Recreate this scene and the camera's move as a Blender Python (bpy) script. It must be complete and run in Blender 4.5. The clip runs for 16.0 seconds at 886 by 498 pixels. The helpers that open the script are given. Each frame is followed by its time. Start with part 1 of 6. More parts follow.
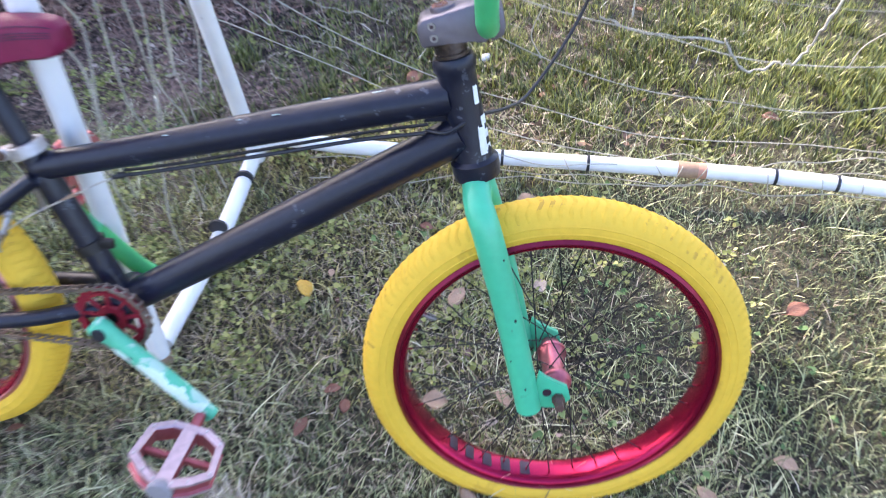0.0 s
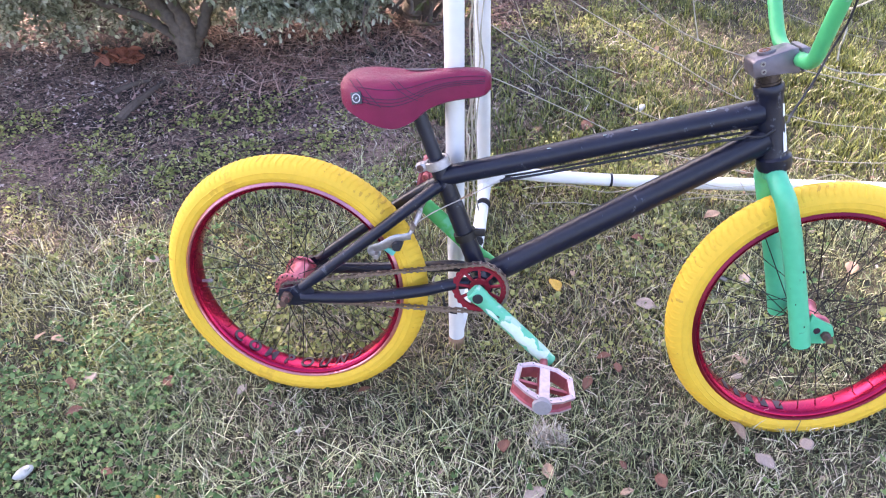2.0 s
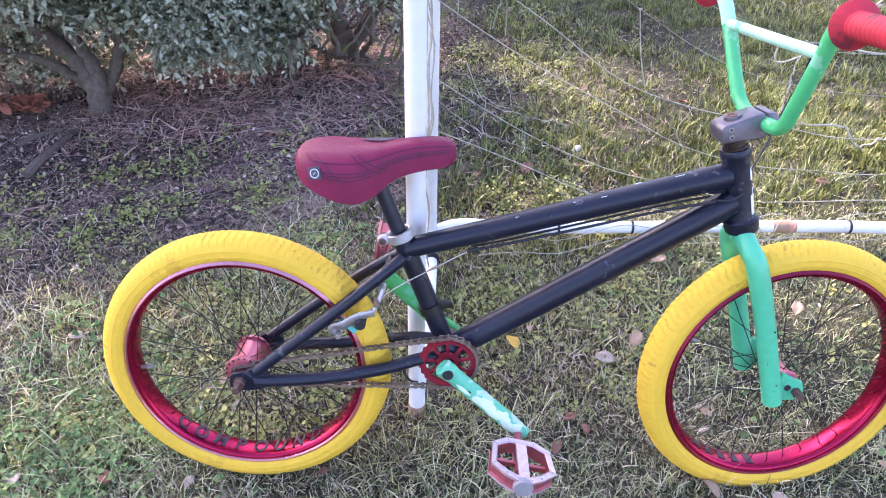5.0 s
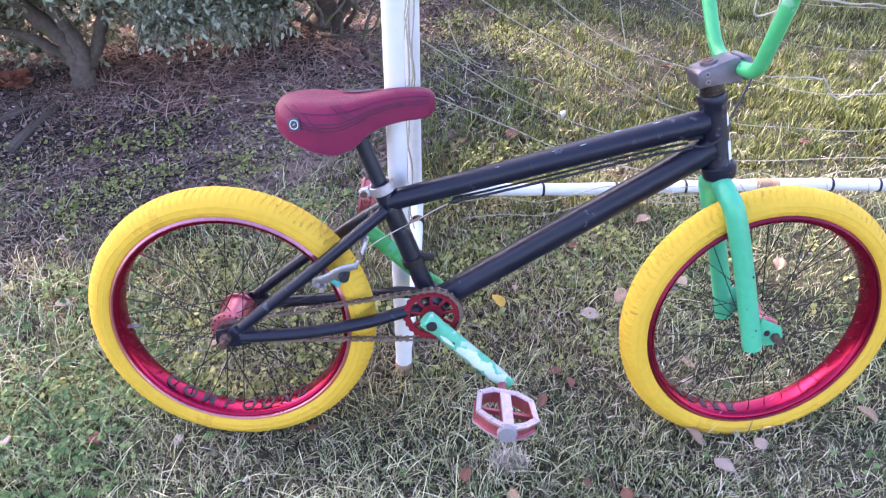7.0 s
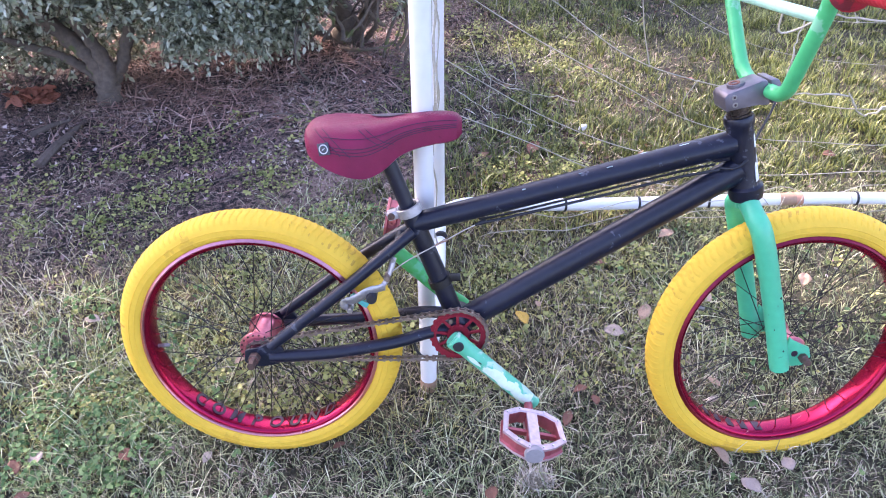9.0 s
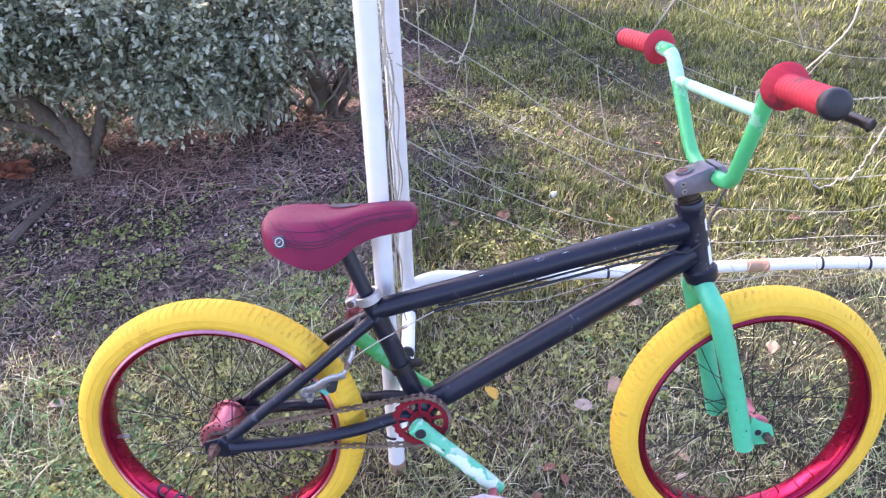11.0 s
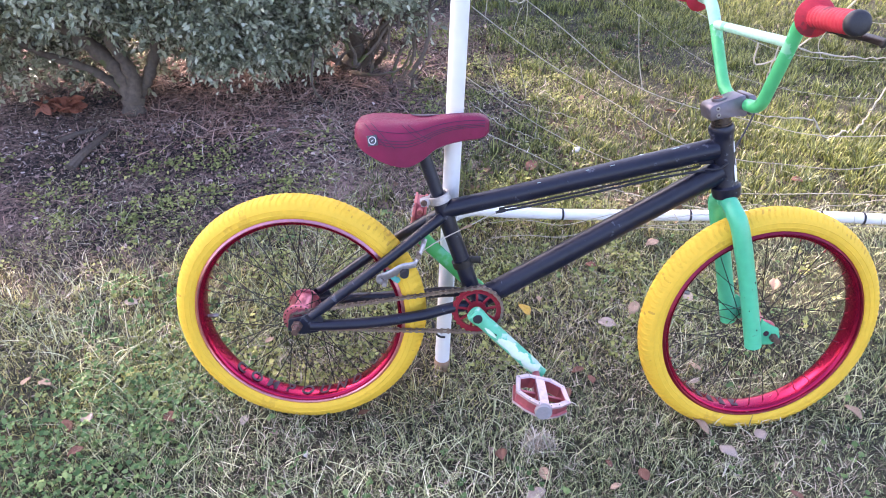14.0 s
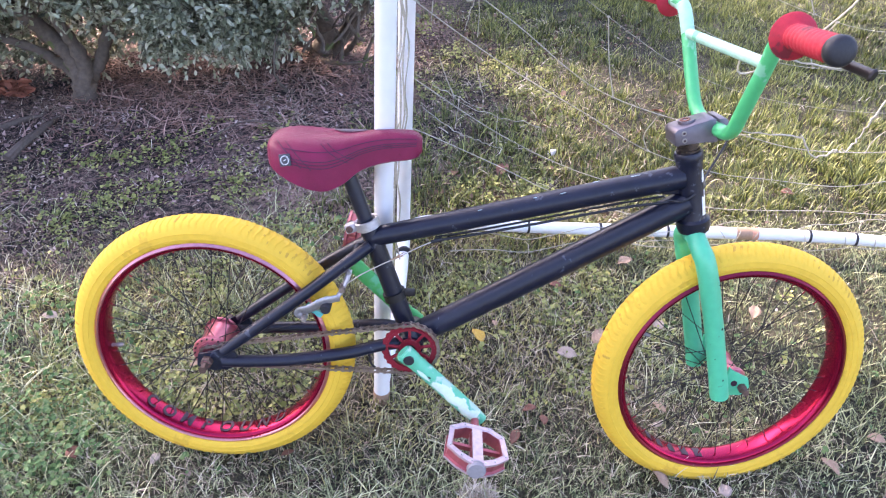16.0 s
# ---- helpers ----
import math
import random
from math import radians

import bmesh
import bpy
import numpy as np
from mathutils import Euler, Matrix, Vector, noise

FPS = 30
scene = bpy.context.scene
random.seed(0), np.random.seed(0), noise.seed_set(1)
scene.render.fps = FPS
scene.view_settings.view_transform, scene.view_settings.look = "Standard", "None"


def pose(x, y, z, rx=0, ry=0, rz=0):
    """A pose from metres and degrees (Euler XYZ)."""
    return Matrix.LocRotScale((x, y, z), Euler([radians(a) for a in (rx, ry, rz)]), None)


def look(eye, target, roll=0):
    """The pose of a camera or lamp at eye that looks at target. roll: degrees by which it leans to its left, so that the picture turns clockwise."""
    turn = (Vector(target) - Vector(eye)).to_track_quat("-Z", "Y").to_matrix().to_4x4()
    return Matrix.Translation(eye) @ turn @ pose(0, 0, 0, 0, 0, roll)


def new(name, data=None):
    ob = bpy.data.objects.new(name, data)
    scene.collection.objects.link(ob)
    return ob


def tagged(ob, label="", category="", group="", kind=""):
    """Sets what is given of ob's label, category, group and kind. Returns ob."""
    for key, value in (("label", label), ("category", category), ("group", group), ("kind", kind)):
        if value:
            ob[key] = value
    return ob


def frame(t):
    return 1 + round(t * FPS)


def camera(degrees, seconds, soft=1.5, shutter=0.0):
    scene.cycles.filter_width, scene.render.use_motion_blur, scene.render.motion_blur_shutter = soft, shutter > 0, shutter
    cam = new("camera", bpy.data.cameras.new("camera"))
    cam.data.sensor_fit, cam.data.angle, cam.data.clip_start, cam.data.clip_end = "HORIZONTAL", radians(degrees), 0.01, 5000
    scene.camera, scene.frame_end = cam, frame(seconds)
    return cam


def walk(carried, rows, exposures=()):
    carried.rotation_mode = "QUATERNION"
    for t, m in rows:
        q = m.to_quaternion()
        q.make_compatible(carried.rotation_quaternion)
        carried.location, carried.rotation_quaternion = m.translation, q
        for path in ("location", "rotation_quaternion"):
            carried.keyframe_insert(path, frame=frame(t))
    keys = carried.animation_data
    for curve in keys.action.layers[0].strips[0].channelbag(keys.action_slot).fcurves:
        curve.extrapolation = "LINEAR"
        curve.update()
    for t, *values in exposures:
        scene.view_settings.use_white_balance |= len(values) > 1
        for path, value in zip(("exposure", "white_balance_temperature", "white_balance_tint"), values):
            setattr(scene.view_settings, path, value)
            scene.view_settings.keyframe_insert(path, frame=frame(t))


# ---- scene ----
cam = camera(61.6, 16.0, soft=1.0, shutter=0.4)
PATH = [
    (0, (0.021, 0.028, 1.045), (-0.017, 1.463, -0.346), -0.5),
    (0.5, (-0.035, -0.276, 1.198), (-0.132, 1.271, -0.066), -1.3),
    (1, (-0.248, -0.366, 1.244), (-0.364, 1.236, 0.052), -1.4),
    (1.5, (-0.435, -0.38, 1.213), (-0.548, 1.211, 0.007), -1.9),
    (2, (-0.435, -0.338, 1.19), (-0.535, 1.221, -0.059), -3.5),
    (2.5, (-0.543, -0.271, 1.157), (-0.598, 1.24, -0.152), -4.8),
    (3, (-0.623, -0.247, 1.145), (-0.638, 1.227, -0.206), -5.2),
    (3.5, (-0.62, -0.234, 1.132), (-0.593, 1.222, -0.239), -3.7),
    (4, (-0.586, -0.228, 1.175), (-0.525, 1.288, -0.128), -1.4),
    (4.5, (-0.547, -0.227, 1.212), (-0.444, 1.347, -0.017), -0.7),
    (4.7, (-0.529, -0.227, 1.223), (-0.41, 1.359, 0.01), -0.7),
    (6.8, (-0.496, -0.265, 1.201), (-0.345, 1.3, -0.036), -1.2),
    (7, (-0.503, -0.27, 1.186), (-0.357, 1.287, -0.061), -1.5),
    (7.5, (-0.534, -0.276, 1.174), (-0.416, 1.268, -0.091), -2.2),
    (8, (-0.544, -0.254, 1.198), (-0.433, 1.296, -0.061), -2.4),
    (8.2, (-0.521, -0.255, 1.205), (-0.403, 1.298, -0.049), -2.2),
    (10.3, (-0.518, -0.26, 1.224), (-0.439, 1.355, 0.046), -3.3),
    (10.5, (-0.501, -0.259, 1.235), (-0.402, 1.365, 0.072), -3.3),
    (11, (-0.465, -0.232, 1.264), (-0.317, 1.412, 0.135), -2.9),
    (11.5, (-0.435, -0.224, 1.269), (-0.255, 1.424, 0.15), -2.1),
    (12, (-0.455, -0.24, 1.23), (-0.277, 1.396, 0.093), -1.1),
    (12.5, (-0.553, -0.275, 1.209), (-0.409, 1.346, 0.046), -0.7),
    (13, (-0.625, -0.397, 1.225), (-0.476, 1.216, 0.053), 0.0),
    (13.5, (-0.63, -0.468, 1.248), (-0.466, 1.149, 0.082), 0.4),
    (14, (-0.63, -0.464, 1.25), (-0.453, 1.16, 0.096), 0.5),
    (14.5, (-0.609, -0.429, 1.243), (-0.426, 1.193, 0.088), 0.7),
    (15, (-0.591, -0.384, 1.229), (-0.41, 1.225, 0.055), 1.1),
    (15.5, (-0.542, -0.326, 1.21), (-0.365, 1.267, 0.014), 1.7),
    (16, (-0.485, -0.284, 1.232), (-0.316, 1.306, 0.029), 1.9),
]
# stops, white balance and tint, which drift as the clip's camera adapts
EXPOSURES = [(0.0, 2.30, 6350, 20), (0.5, 2.31, 6400, 24), (1.0, 2.37, 6750, 27), (2.0, 2.48, 6800, 28), (3.0, 2.60, 6600, 29), (4.0, 2.61, 6450, 31), (4.7, 2.48, 6350, 30), (8.0, 2.42, 6300, 30.5), (10.5, 2.42, 6350, 31.5),
             (12.0, 2.32, 6650, 29), (12.8, 2.37, 6800, 28), (14.5, 2.46, 6600, 28), (16.0, 2.45, 6600, 28)]
walk(cam, [(t, look(eye, target, roll)) for t, eye, target, roll in PATH], EXPOSURES)

# ---- light ----
SUN_AZ, SUN_EL = -44.0, 36.0
world = bpy.data.worlds.new("sky")
scene.world = world
world.use_nodes = True
wn = world.node_tree.nodes
sky = wn.new("ShaderNodeTexSky")
sky.sky_type, sky.sun_disc = "NISHITA", False
sky.sun_elevation, sky.sun_rotation = radians(SUN_EL), radians(SUN_AZ)
sky.air_density, sky.dust_density, sky.ozone_density = 1.0, 2.5, 1.0
world.node_tree.links.new(sky.outputs[0], wn["Background"].inputs[0])
wn["Background"].inputs[1].default_value = 0.15
sun = new("sun", bpy.data.lights.new("sun", "SUN"))
sun.data.energy, sun.data.angle, sun.data.color = 2.1, radians(0.6), (1.0, 0.87, 0.68)
sun_from = Vector((math.sin(radians(SUN_AZ)) * math.cos(radians(SUN_EL)), math.cos(radians(SUN_AZ)) * math.cos(radians(SUN_EL)), math.sin(radians(SUN_EL))))
sun.matrix_world = look(sun_from * 30, (0, 0, 0))

rng = np.random.default_rng(7)


# ---- materials ----
def mat(name, colour, rough=0.5, metal=0.0, var=0.12, scale=40.0, bump=0.0, bump_scale=200.0, wear=None, wear_scale=18.0, wear_amount=0.6,
        sheen=0.0, coat=0.0, trans=0.0, spec=0.5):
    """Paint, metal, rubber and the like: colour varied at two scales, roughness varied, fine relief, chips of a second colour."""
    m = bpy.data.materials.new(name)
    m.use_nodes = True
    n, l = m.node_tree.nodes, m.node_tree.links
    b = n["Principled BSDF"]
    co = n.new("ShaderNodeTexCoord")

    def tex(s, detail=4.0):
        t = n.new("ShaderNodeTexNoise")
        t.inputs["Scale"].default_value, t.inputs["Detail"].default_value = s, detail
        l.new(co.outputs["Object"], t.inputs["Vector"])
        return t

    big, fine = tex(scale * 0.25), tex(scale * 3)
    add = n.new("ShaderNodeMath")
    add.operation = "ADD"
    l.new(big.outputs["Fac"], add.inputs[0])
    l.new(fine.outputs["Fac"], add.inputs[1])
    ramp = n.new("ShaderNodeMapRange")
    ramp.inputs["From Min"].default_value, ramp.inputs["From Max"].default_value = 0.6, 1.4
    ramp.inputs["To Min"].default_value, ramp.inputs["To Max"].default_value = 1 - var, 1 + var
    l.new(add.outputs[0], ramp.inputs["Value"])
    mul = n.new("ShaderNodeVectorMath")
    mul.operation = "SCALE"
    mul.inputs[0].default_value = colour
    l.new(ramp.outputs[0], mul.inputs["Scale"])
    last = mul.outputs[0]
    if wear:
        w, w2 = tex(wear_scale, 6), tex(wear_scale * 5, 3)
        wa = n.new("ShaderNodeMath")
        wa.operation = "MULTIPLY_ADD"
        wa.inputs[1].default_value = 0.35
        l.new(w2.outputs["Fac"], wa.inputs[0])
        l.new(w.outputs["Fac"], wa.inputs[2])
        wr = n.new("ShaderNodeMapRange")
        wr.inputs["From Min"].default_value, wr.inputs["From Max"].default_value = 1.12 - 0.45 * wear_amount, 1.16 - 0.45 * wear_amount
        l.new(wa.outputs[0], wr.inputs["Value"])
        mix = n.new("ShaderNodeMix")
        mix.data_type = "RGBA"
        l.new(wr.outputs[0], mix.inputs["Factor"])
        l.new(last, mix.inputs["A"])
        mix.inputs["B"].default_value = (*wear, 1)
        last = mix.outputs["Result"]
    l.new(last, b.inputs["Base Color"])
    rr = n.new("ShaderNodeMapRange")
    rr.inputs["To Min"].default_value, rr.inputs["To Max"].default_value = max(rough - 0.1, 0.03), min(rough + 0.12, 1)
    l.new(big.outputs["Fac"], rr.inputs["Value"])
    l.new(rr.outputs[0], b.inputs["Roughness"])
    b.inputs["Metallic"].default_value = metal
    b.inputs["Specular IOR Level"].default_value = spec
    b.inputs["Coat Weight"].default_value = coat
    b.inputs["Sheen Weight"].default_value = sheen
    if bump:
        bn = n.new("ShaderNodeBump")
        bn.inputs["Strength"].default_value, bn.inputs["Distance"].default_value = bump, 0.002
        bt = tex(bump_scale, 3)
        l.new(bt.outputs["Fac"], bn.inputs["Height"])
        l.new(bn.outputs[0], b.inputs["Normal"])
    return m


def leafy(name, stops, rough=0.5, trans=0.35, big=1.5, spec=0.4, tint=None):
    """Blades and leaves: a colour of its own for each island, drifting with the place; light comes through."""
    m = bpy.data.materials.new(name)
    m.use_nodes = True
    n, l = m.node_tree.nodes, m.node_tree.links
    b = n["Principled BSDF"]
    geo, co = n.new("ShaderNodeNewGeometry"), n.new("ShaderNodeTexCoord")
    no = n.new("ShaderNodeTexNoise")
    no.inputs["Scale"].default_value, no.inputs["Detail"].default_value = big, 3
    l.new(co.outputs["Object"], no.inputs["Vector"])
    ma = n.new("ShaderNodeMath")
    ma.operation = "MULTIPLY_ADD"
    ma.inputs[1].default_value = 1.3
    l.new(no.outputs["Fac"], ma.inputs[0])
    l.new(geo.outputs["Random Per Island"], ma.inputs[2])
    mr = n.new("ShaderNodeMapRange")
    mr.inputs["From Min"].default_value, mr.inputs["From Max"].default_value = 0.25, 1.95
    l.new(ma.outputs[0], mr.inputs["Value"])
    ramp = n.new("ShaderNodeValToRGB")
    while len(ramp.color_ramp.elements) < len(stops):
        ramp.color_ramp.elements.new(0.5)
    for e, (p, c) in zip(ramp.color_ramp.elements, stops):
        e.position, e.color = p, (*c, 1)
    l.new(mr.outputs[0], ramp.inputs["Fac"])
    l.new(ramp.outputs["Color"], b.inputs["Base Color"])
    b.inputs["Roughness"].default_value, b.inputs["Specular IOR Level"].default_value = rough, spec
    if trans:
        tr, mix = n.new("ShaderNodeBsdfTranslucent"), n.new("ShaderNodeMixShader")
        l.new(ramp.outputs["Color"], tr.inputs["Color"])
        mix.inputs[0].default_value = trans
        l.new(b.outputs[0], mix.inputs[1])
        l.new(tr.outputs[0], mix.inputs[2])
        l.new(mix.outputs[0], n["Material Output"].inputs["Surface"])
    return m


BLACK = mat("black_paint", (0.007, 0.009, 0.023), 0.34, 0, 0.35, 30, 0.22, 160, wear=(0.060, 0.066, 0.092), wear_scale=46, wear_amount=0.62, spec=0.42)
BLACK_RAW = mat("black_steel", (0.022, 0.02, 0.021), 0.45, 0.4, 0.3, 40, 0.1, 300)
MINT = mat("mint_paint", (0.055, 0.50, 0.28), 0.38, 0, 0.10, 25, 0.05, 300, wear=(0.06, 0.24, 0.15), wear_scale=26, wear_amount=0.60, coat=0.2)
MINT_BAR = mat("bar_green_paint", (0.050, 0.46, 0.18), 0.40, 0, 0.12, 25, 0.06, 300, wear=(0.20, 0.56, 0.36), wear_scale=15, wear_amount=0.7, coat=0.15)
MINT_WORN = mat("worn_mint_paint", (0.085, 0.50, 0.31), 0.4, 0, 0.12, 25, 0.06, 300, wear=(0.42, 0.62, 0.52), wear_scale=13, wear_amount=0.8)
GREEN = mat("green_paint", (0.045, 0.42, 0.12), 0.42, 0, 0.12, 25, 0.05, 300, wear=(0.1, 0.5, 0.25), wear_scale=12, wear_amount=0.6)
YELLOW = mat("yellow_rubber", (0.80, 0.495, 0.05), 0.62, 0, 0.08, 30, 0.35, 160, wear=(0.71, 0.42, 0.045), wear_scale=16, wear_amount=0.68, spec=0.3)
TREAD = mat("dirty_yellow_rubber", (0.78, 0.475, 0.05), 0.7, 0, 0.12, 40, 0.4, 200, wear=(0.60, 0.34, 0.05), wear_scale=30, wear_amount=0.75, spec=0.25)
RED_METAL = mat("red_anodised", (0.38, 0.012, 0.055), 0.22, 0.85, 0.12, 20, 0.03, 300)
# pink in this colour stands for sky glare on the glossy maroon edge
RIM_EDGE = mat("glare_tinted_rim", (0.58, 0.25, 0.30), 0.30, 0.85, 0.2, 40, 0.04, 300, wear=(0.72, 0.48, 0.50), wear_scale=12, wear_amount=0.45)
RIM_DARK = mat("maroon_rim_edge", (0.22, 0.018, 0.045), 0.32, 0.8, 0.2, 40, 0.04, 300)
RED_PAINT = mat("red_ring", (0.27, 0.014, 0.032), 0.4, 0.35, 0.15, 40, 0.06, 300)
RED_FADED = mat("red_alloy", (0.40, 0.10, 0.12), 0.4, 0.55, 0.2, 50, 0.1, 300, wear=(0.55, 0.3, 0.3), wear_scale=30, wear_amount=0.5)
SALMON = mat("salmon_alloy", (0.50, 0.150, 0.150), 0.42, 0.4, 0.25, 50, 0.1, 300, wear=(0.66, 0.36, 0.34), wear_scale=30, wear_amount=0.6)
CAP = mat("grey_plastic", (0.27, 0.25, 0.27), 0.6, 0, 0.15, 60, 0.2, 300)
RUST = mat("rusty_chain", (0.26, 0.205, 0.175), 0.42, 0.7, 0.4, 90, 0.2, 500)
PALE_PAINT = mat("rubbed_primer", (0.60, 0.74, 0.65), 0.45, 0, 0.12, 60, 0.12, 300, wear=(0.36, 0.62, 0.50), wear_scale=14, wear_amount=0.40)
HUB_RED = mat("hub_red", (0.52, 0.15, 0.185), 0.32, 0.75, 0.2, 60, 0.08, 300, wear=(0.36, 0.07, 0.08), wear_scale=40, wear_amount=0.5)
BOLT = mat("dull_steel", (0.30, 0.28, 0.28), 0.5, 0.8, 0.2, 80)
DARK_RUST = mat("dark_rust", (0.115, 0.068, 0.055), 0.55, 0.4, 0.35, 90, 0.3, 400)
SPACER = mat("worn_dark_steel", (0.062, 0.050, 0.052), 0.28, 0.75, 0.25, 60, 0.05, 300)
SILVER = mat("dull_aluminium", (0.62, 0.6, 0.6), 0.38, 0.85, 0.12, 60, 0.06, 400)
STEM = mat("grey_anodised", (0.150, 0.135, 0.165), 0.4, 0.6, 0.12, 40, 0.06, 400, wear=(0.30, 0.27, 0.29), wear_scale=30, wear_amount=0.3)
TOP_BOLT = mat("rust_bolt", (0.20, 0.085, 0.06), 0.7, 0.2, 0.3, 90, 0.3, 400)
RUBBED_LIT = mat("rubbed_and_sunlit_paint", (0.36, 0.64, 0.53), 0.45, 0, 0.15, 40, 0.1, 300, wear=(0.12, 0.50, 0.32), wear_scale=16, wear_amount=0.72)
BRAKE = mat("grey_cast_alloy", (0.40, 0.385, 0.41), 0.42, 0.7, 0.25, 60, 0.15, 300)
DRIVER = mat("dark_maroon_hub", (0.16, 0.04, 0.055), 0.4, 0.7, 0.3, 60, 0.1, 300, wear=(0.34, 0.16, 0.17), wear_scale=40, wear_amount=0.5)
GRIP = mat("red_rubber", (0.43, 0.016, 0.038), 0.7, 0, 0.15, 60, 0.3, 300, wear=(0.20, 0.02, 0.035), wear_scale=22, wear_amount=0.80)
PLUG = mat("black_rubber", (0.014, 0.015, 0.022), 0.5, 0, 0.2, 80, 0.2, 300)
LEATHER = mat("burgundy_leather", (0.195, 0.012, 0.052), 0.42, 0, 0.18, 14, 0.4, 700, wear=(0.125, 0.010, 0.034), wear_scale=20, wear_amount=0.5, spec=0.27)
THREAD = mat("dark_thread", (0.06, 0.018, 0.045), 0.8)
BADGE_GREY = mat("badge_grey", (0.50, 0.53, 0.58), 0.5)
BADGE = mat("badge_black", (0.04, 0.045, 0.06), 0.4)
WHITE = mat("white_print", (0.78, 0.79, 0.8), 0.5)
SCRAP = mat("sticker_scrap", (0.45, 0.58, 0.60), 0.5, 0, 0.3, 80)
INK = mat("black_print", (0.035, 0.010, 0.024), 0.45)
TEAL = mat("teal_rubber", (0.08, 0.45, 0.42), 0.6)
PVC = mat("white_plastic", (0.76, 0.77, 0.80), 0.42, 0, 0.06, 12, 0.06, 90, wear=(0.66, 0.63, 0.62), wear_scale=22, wear_amount=0.40)
TAPE = mat("brown_tape", (0.36, 0.23, 0.15), 0.6, 0, 0.2, 40, 0.3, 200)
TAPE_ORANGE = mat("orange_tape", (0.55, 0.27, 0.18), 0.6, 0, 0.2, 40, 0.2, 200)
CORD = mat("net_cord", (0.40, 0.38, 0.32), 0.85, 0, 0.3, 60, 0.4, 800)
BARK = mat("bark", (0.125, 0.098, 0.080), 0.9, 0, 0.45, 24, 1.0, 70, wear=(0.10, 0.115, 0.045), wear_scale=9, wear_amount=0.75)
TWIG = mat("dry_twig", (0.115, 0.088, 0.074), 0.9, 0, 0.4, 40, 0.8, 120, wear=(0.20, 0.165, 0.14), wear_scale=20, wear_amount=0.6)
STONE = mat("pale_stone", (0.55, 0.54, 0.52), 0.8, 0, 0.15, 40, 0.5, 80)


def leaf_mat(name, a, b):
    m = mat(name, a, 0.7, 0, 0.2, 40, 0.4, 120, wear=b, wear_scale=30, wear_amount=0.75)
    return m


LEAF_TAN = leaf_mat("tan_dry_leaf", (0.40, 0.27, 0.19), (0.26, 0.15, 0.10))
LEAF_RUST = leaf_mat("rusty_dry_leaf", (0.20, 0.088, 0.06), (0.12, 0.055, 0.042))
LEAF_PALE = leaf_mat("pale_dry_leaf", (0.36, 0.295, 0.26), (0.26, 0.205, 0.17))
PEDAL = mat("worn_pink_alloy", (0.55, 0.41, 0.44), 0.36, 0.6, 0.25, 40, 0.1, 300, wear=(0.40, 0.17, 0.19), wear_scale=26, wear_amount=0.50)
LEAF_YELLOW = leaf_mat("yellow_leaf", (0.58, 0.36, 0.06), (0.42, 0.22, 0.05))
GRASS = leafy("grass_blades", [(0.10, (0.020, 0.027, 0.012)), (0.34, (0.095, 0.124, 0.052)), (0.54, (0.255, 0.295, 0.132)), (0.72, (0.54, 0.565, 0.30)), (0.90, (0.90, 0.89, 0.64))], 0.40, 0.2, 1.6, 0.6)
# yellower copy of the lawn grass, with warm sunlight put into the colour
GRASS_WARM = leafy("sun_tinted_blades", [(0.10, (0.024, 0.023, 0.011)), (0.34, (0.110, 0.110, 0.038)), (0.54, (0.290, 0.275, 0.088)), (0.74, (0.58, 0.53, 0.21)), (0.92, (0.90, 0.84, 0.50))], 0.45, 0.22, 1.6, 0.5)
GRASS_FAR = leafy("long_grass_blades", [(0.1, (0.016, 0.023, 0.010)), (0.35, (0.070, 0.090, 0.030)), (0.58, (0.180, 0.212, 0.064)), (0.8, (0.37, 0.39, 0.112)), (0.95, (0.64, 0.64, 0.26))], 0.40, 0.28, 1.3, 0.6)
STRAW = leafy("dry_blades", [(0.08, (0.070, 0.050, 0.036)), (0.42, (0.24, 0.190, 0.138)), (0.70, (0.50, 0.42, 0.32)), (0.92, (0.86, 0.80, 0.68))], 0.6, 0.15, 2.0)
BLEACHED = leafy("bleached_blades", [(0.0, (0.20, 0.165, 0.13)), (0.5, (0.46, 0.40, 0.33)), (1.0, (0.82, 0.76, 0.68))], 0.65, 0.15, 2.0)
CLOVER = leafy("clover_leaves", [(0.0, (0.040, 0.085, 0.034)), (0.5, (0.120, 0.225, 0.085)), (1.0, (0.36, 0.48, 0.20))], 0.55, 0.35, 2.5, 0.25)
WEED = leafy("weed_leaves", [(0.05, (0.085, 0.115, 0.04)), (0.5, (0.26, 0.30, 0.095)), (0.95, (0.56, 0.55, 0.21))], 0.5, 0.3, 2.5)
SHRUB = leafy("shrub_leaves", [(0.10, (0.036, 0.041, 0.024)), (0.38, (0.23, 0.255, 0.160)), (0.66, (0.53, 0.565, 0.415)), (0.92, (0.90, 0.90, 0.78))], 0.30, 0.34, 5.0, 0.9)
NEEDLE = leafy("needles", [(0.14, (0.022, 0.013, 0.013)), (0.50, (0.165, 0.098, 0.088)), (0.75, (0.44, 0.30, 0.27)), (0.93, (0.92, 0.83, 0.78))], 0.75, 0.0, 3.0)
LITTER = leafy("brown_leaf_scraps", [(0.1, (0.035, 0.022, 0.017)), (0.5, (0.125, 0.074, 0.052)), (0.95, (0.28, 0.185, 0.13))], 0.8, 0.0, 3.0)
# reddish twig colours, lifted to include the sun dapples under the shrub
TWIG_RED = leafy("reddish_twigs", [(0.0, (0.10, 0.050, 0.042)), (0.5, (0.34, 0.185, 0.15)), (1.0, (0.68, 0.49, 0.42))], 0.7, 0.0, 3.0)


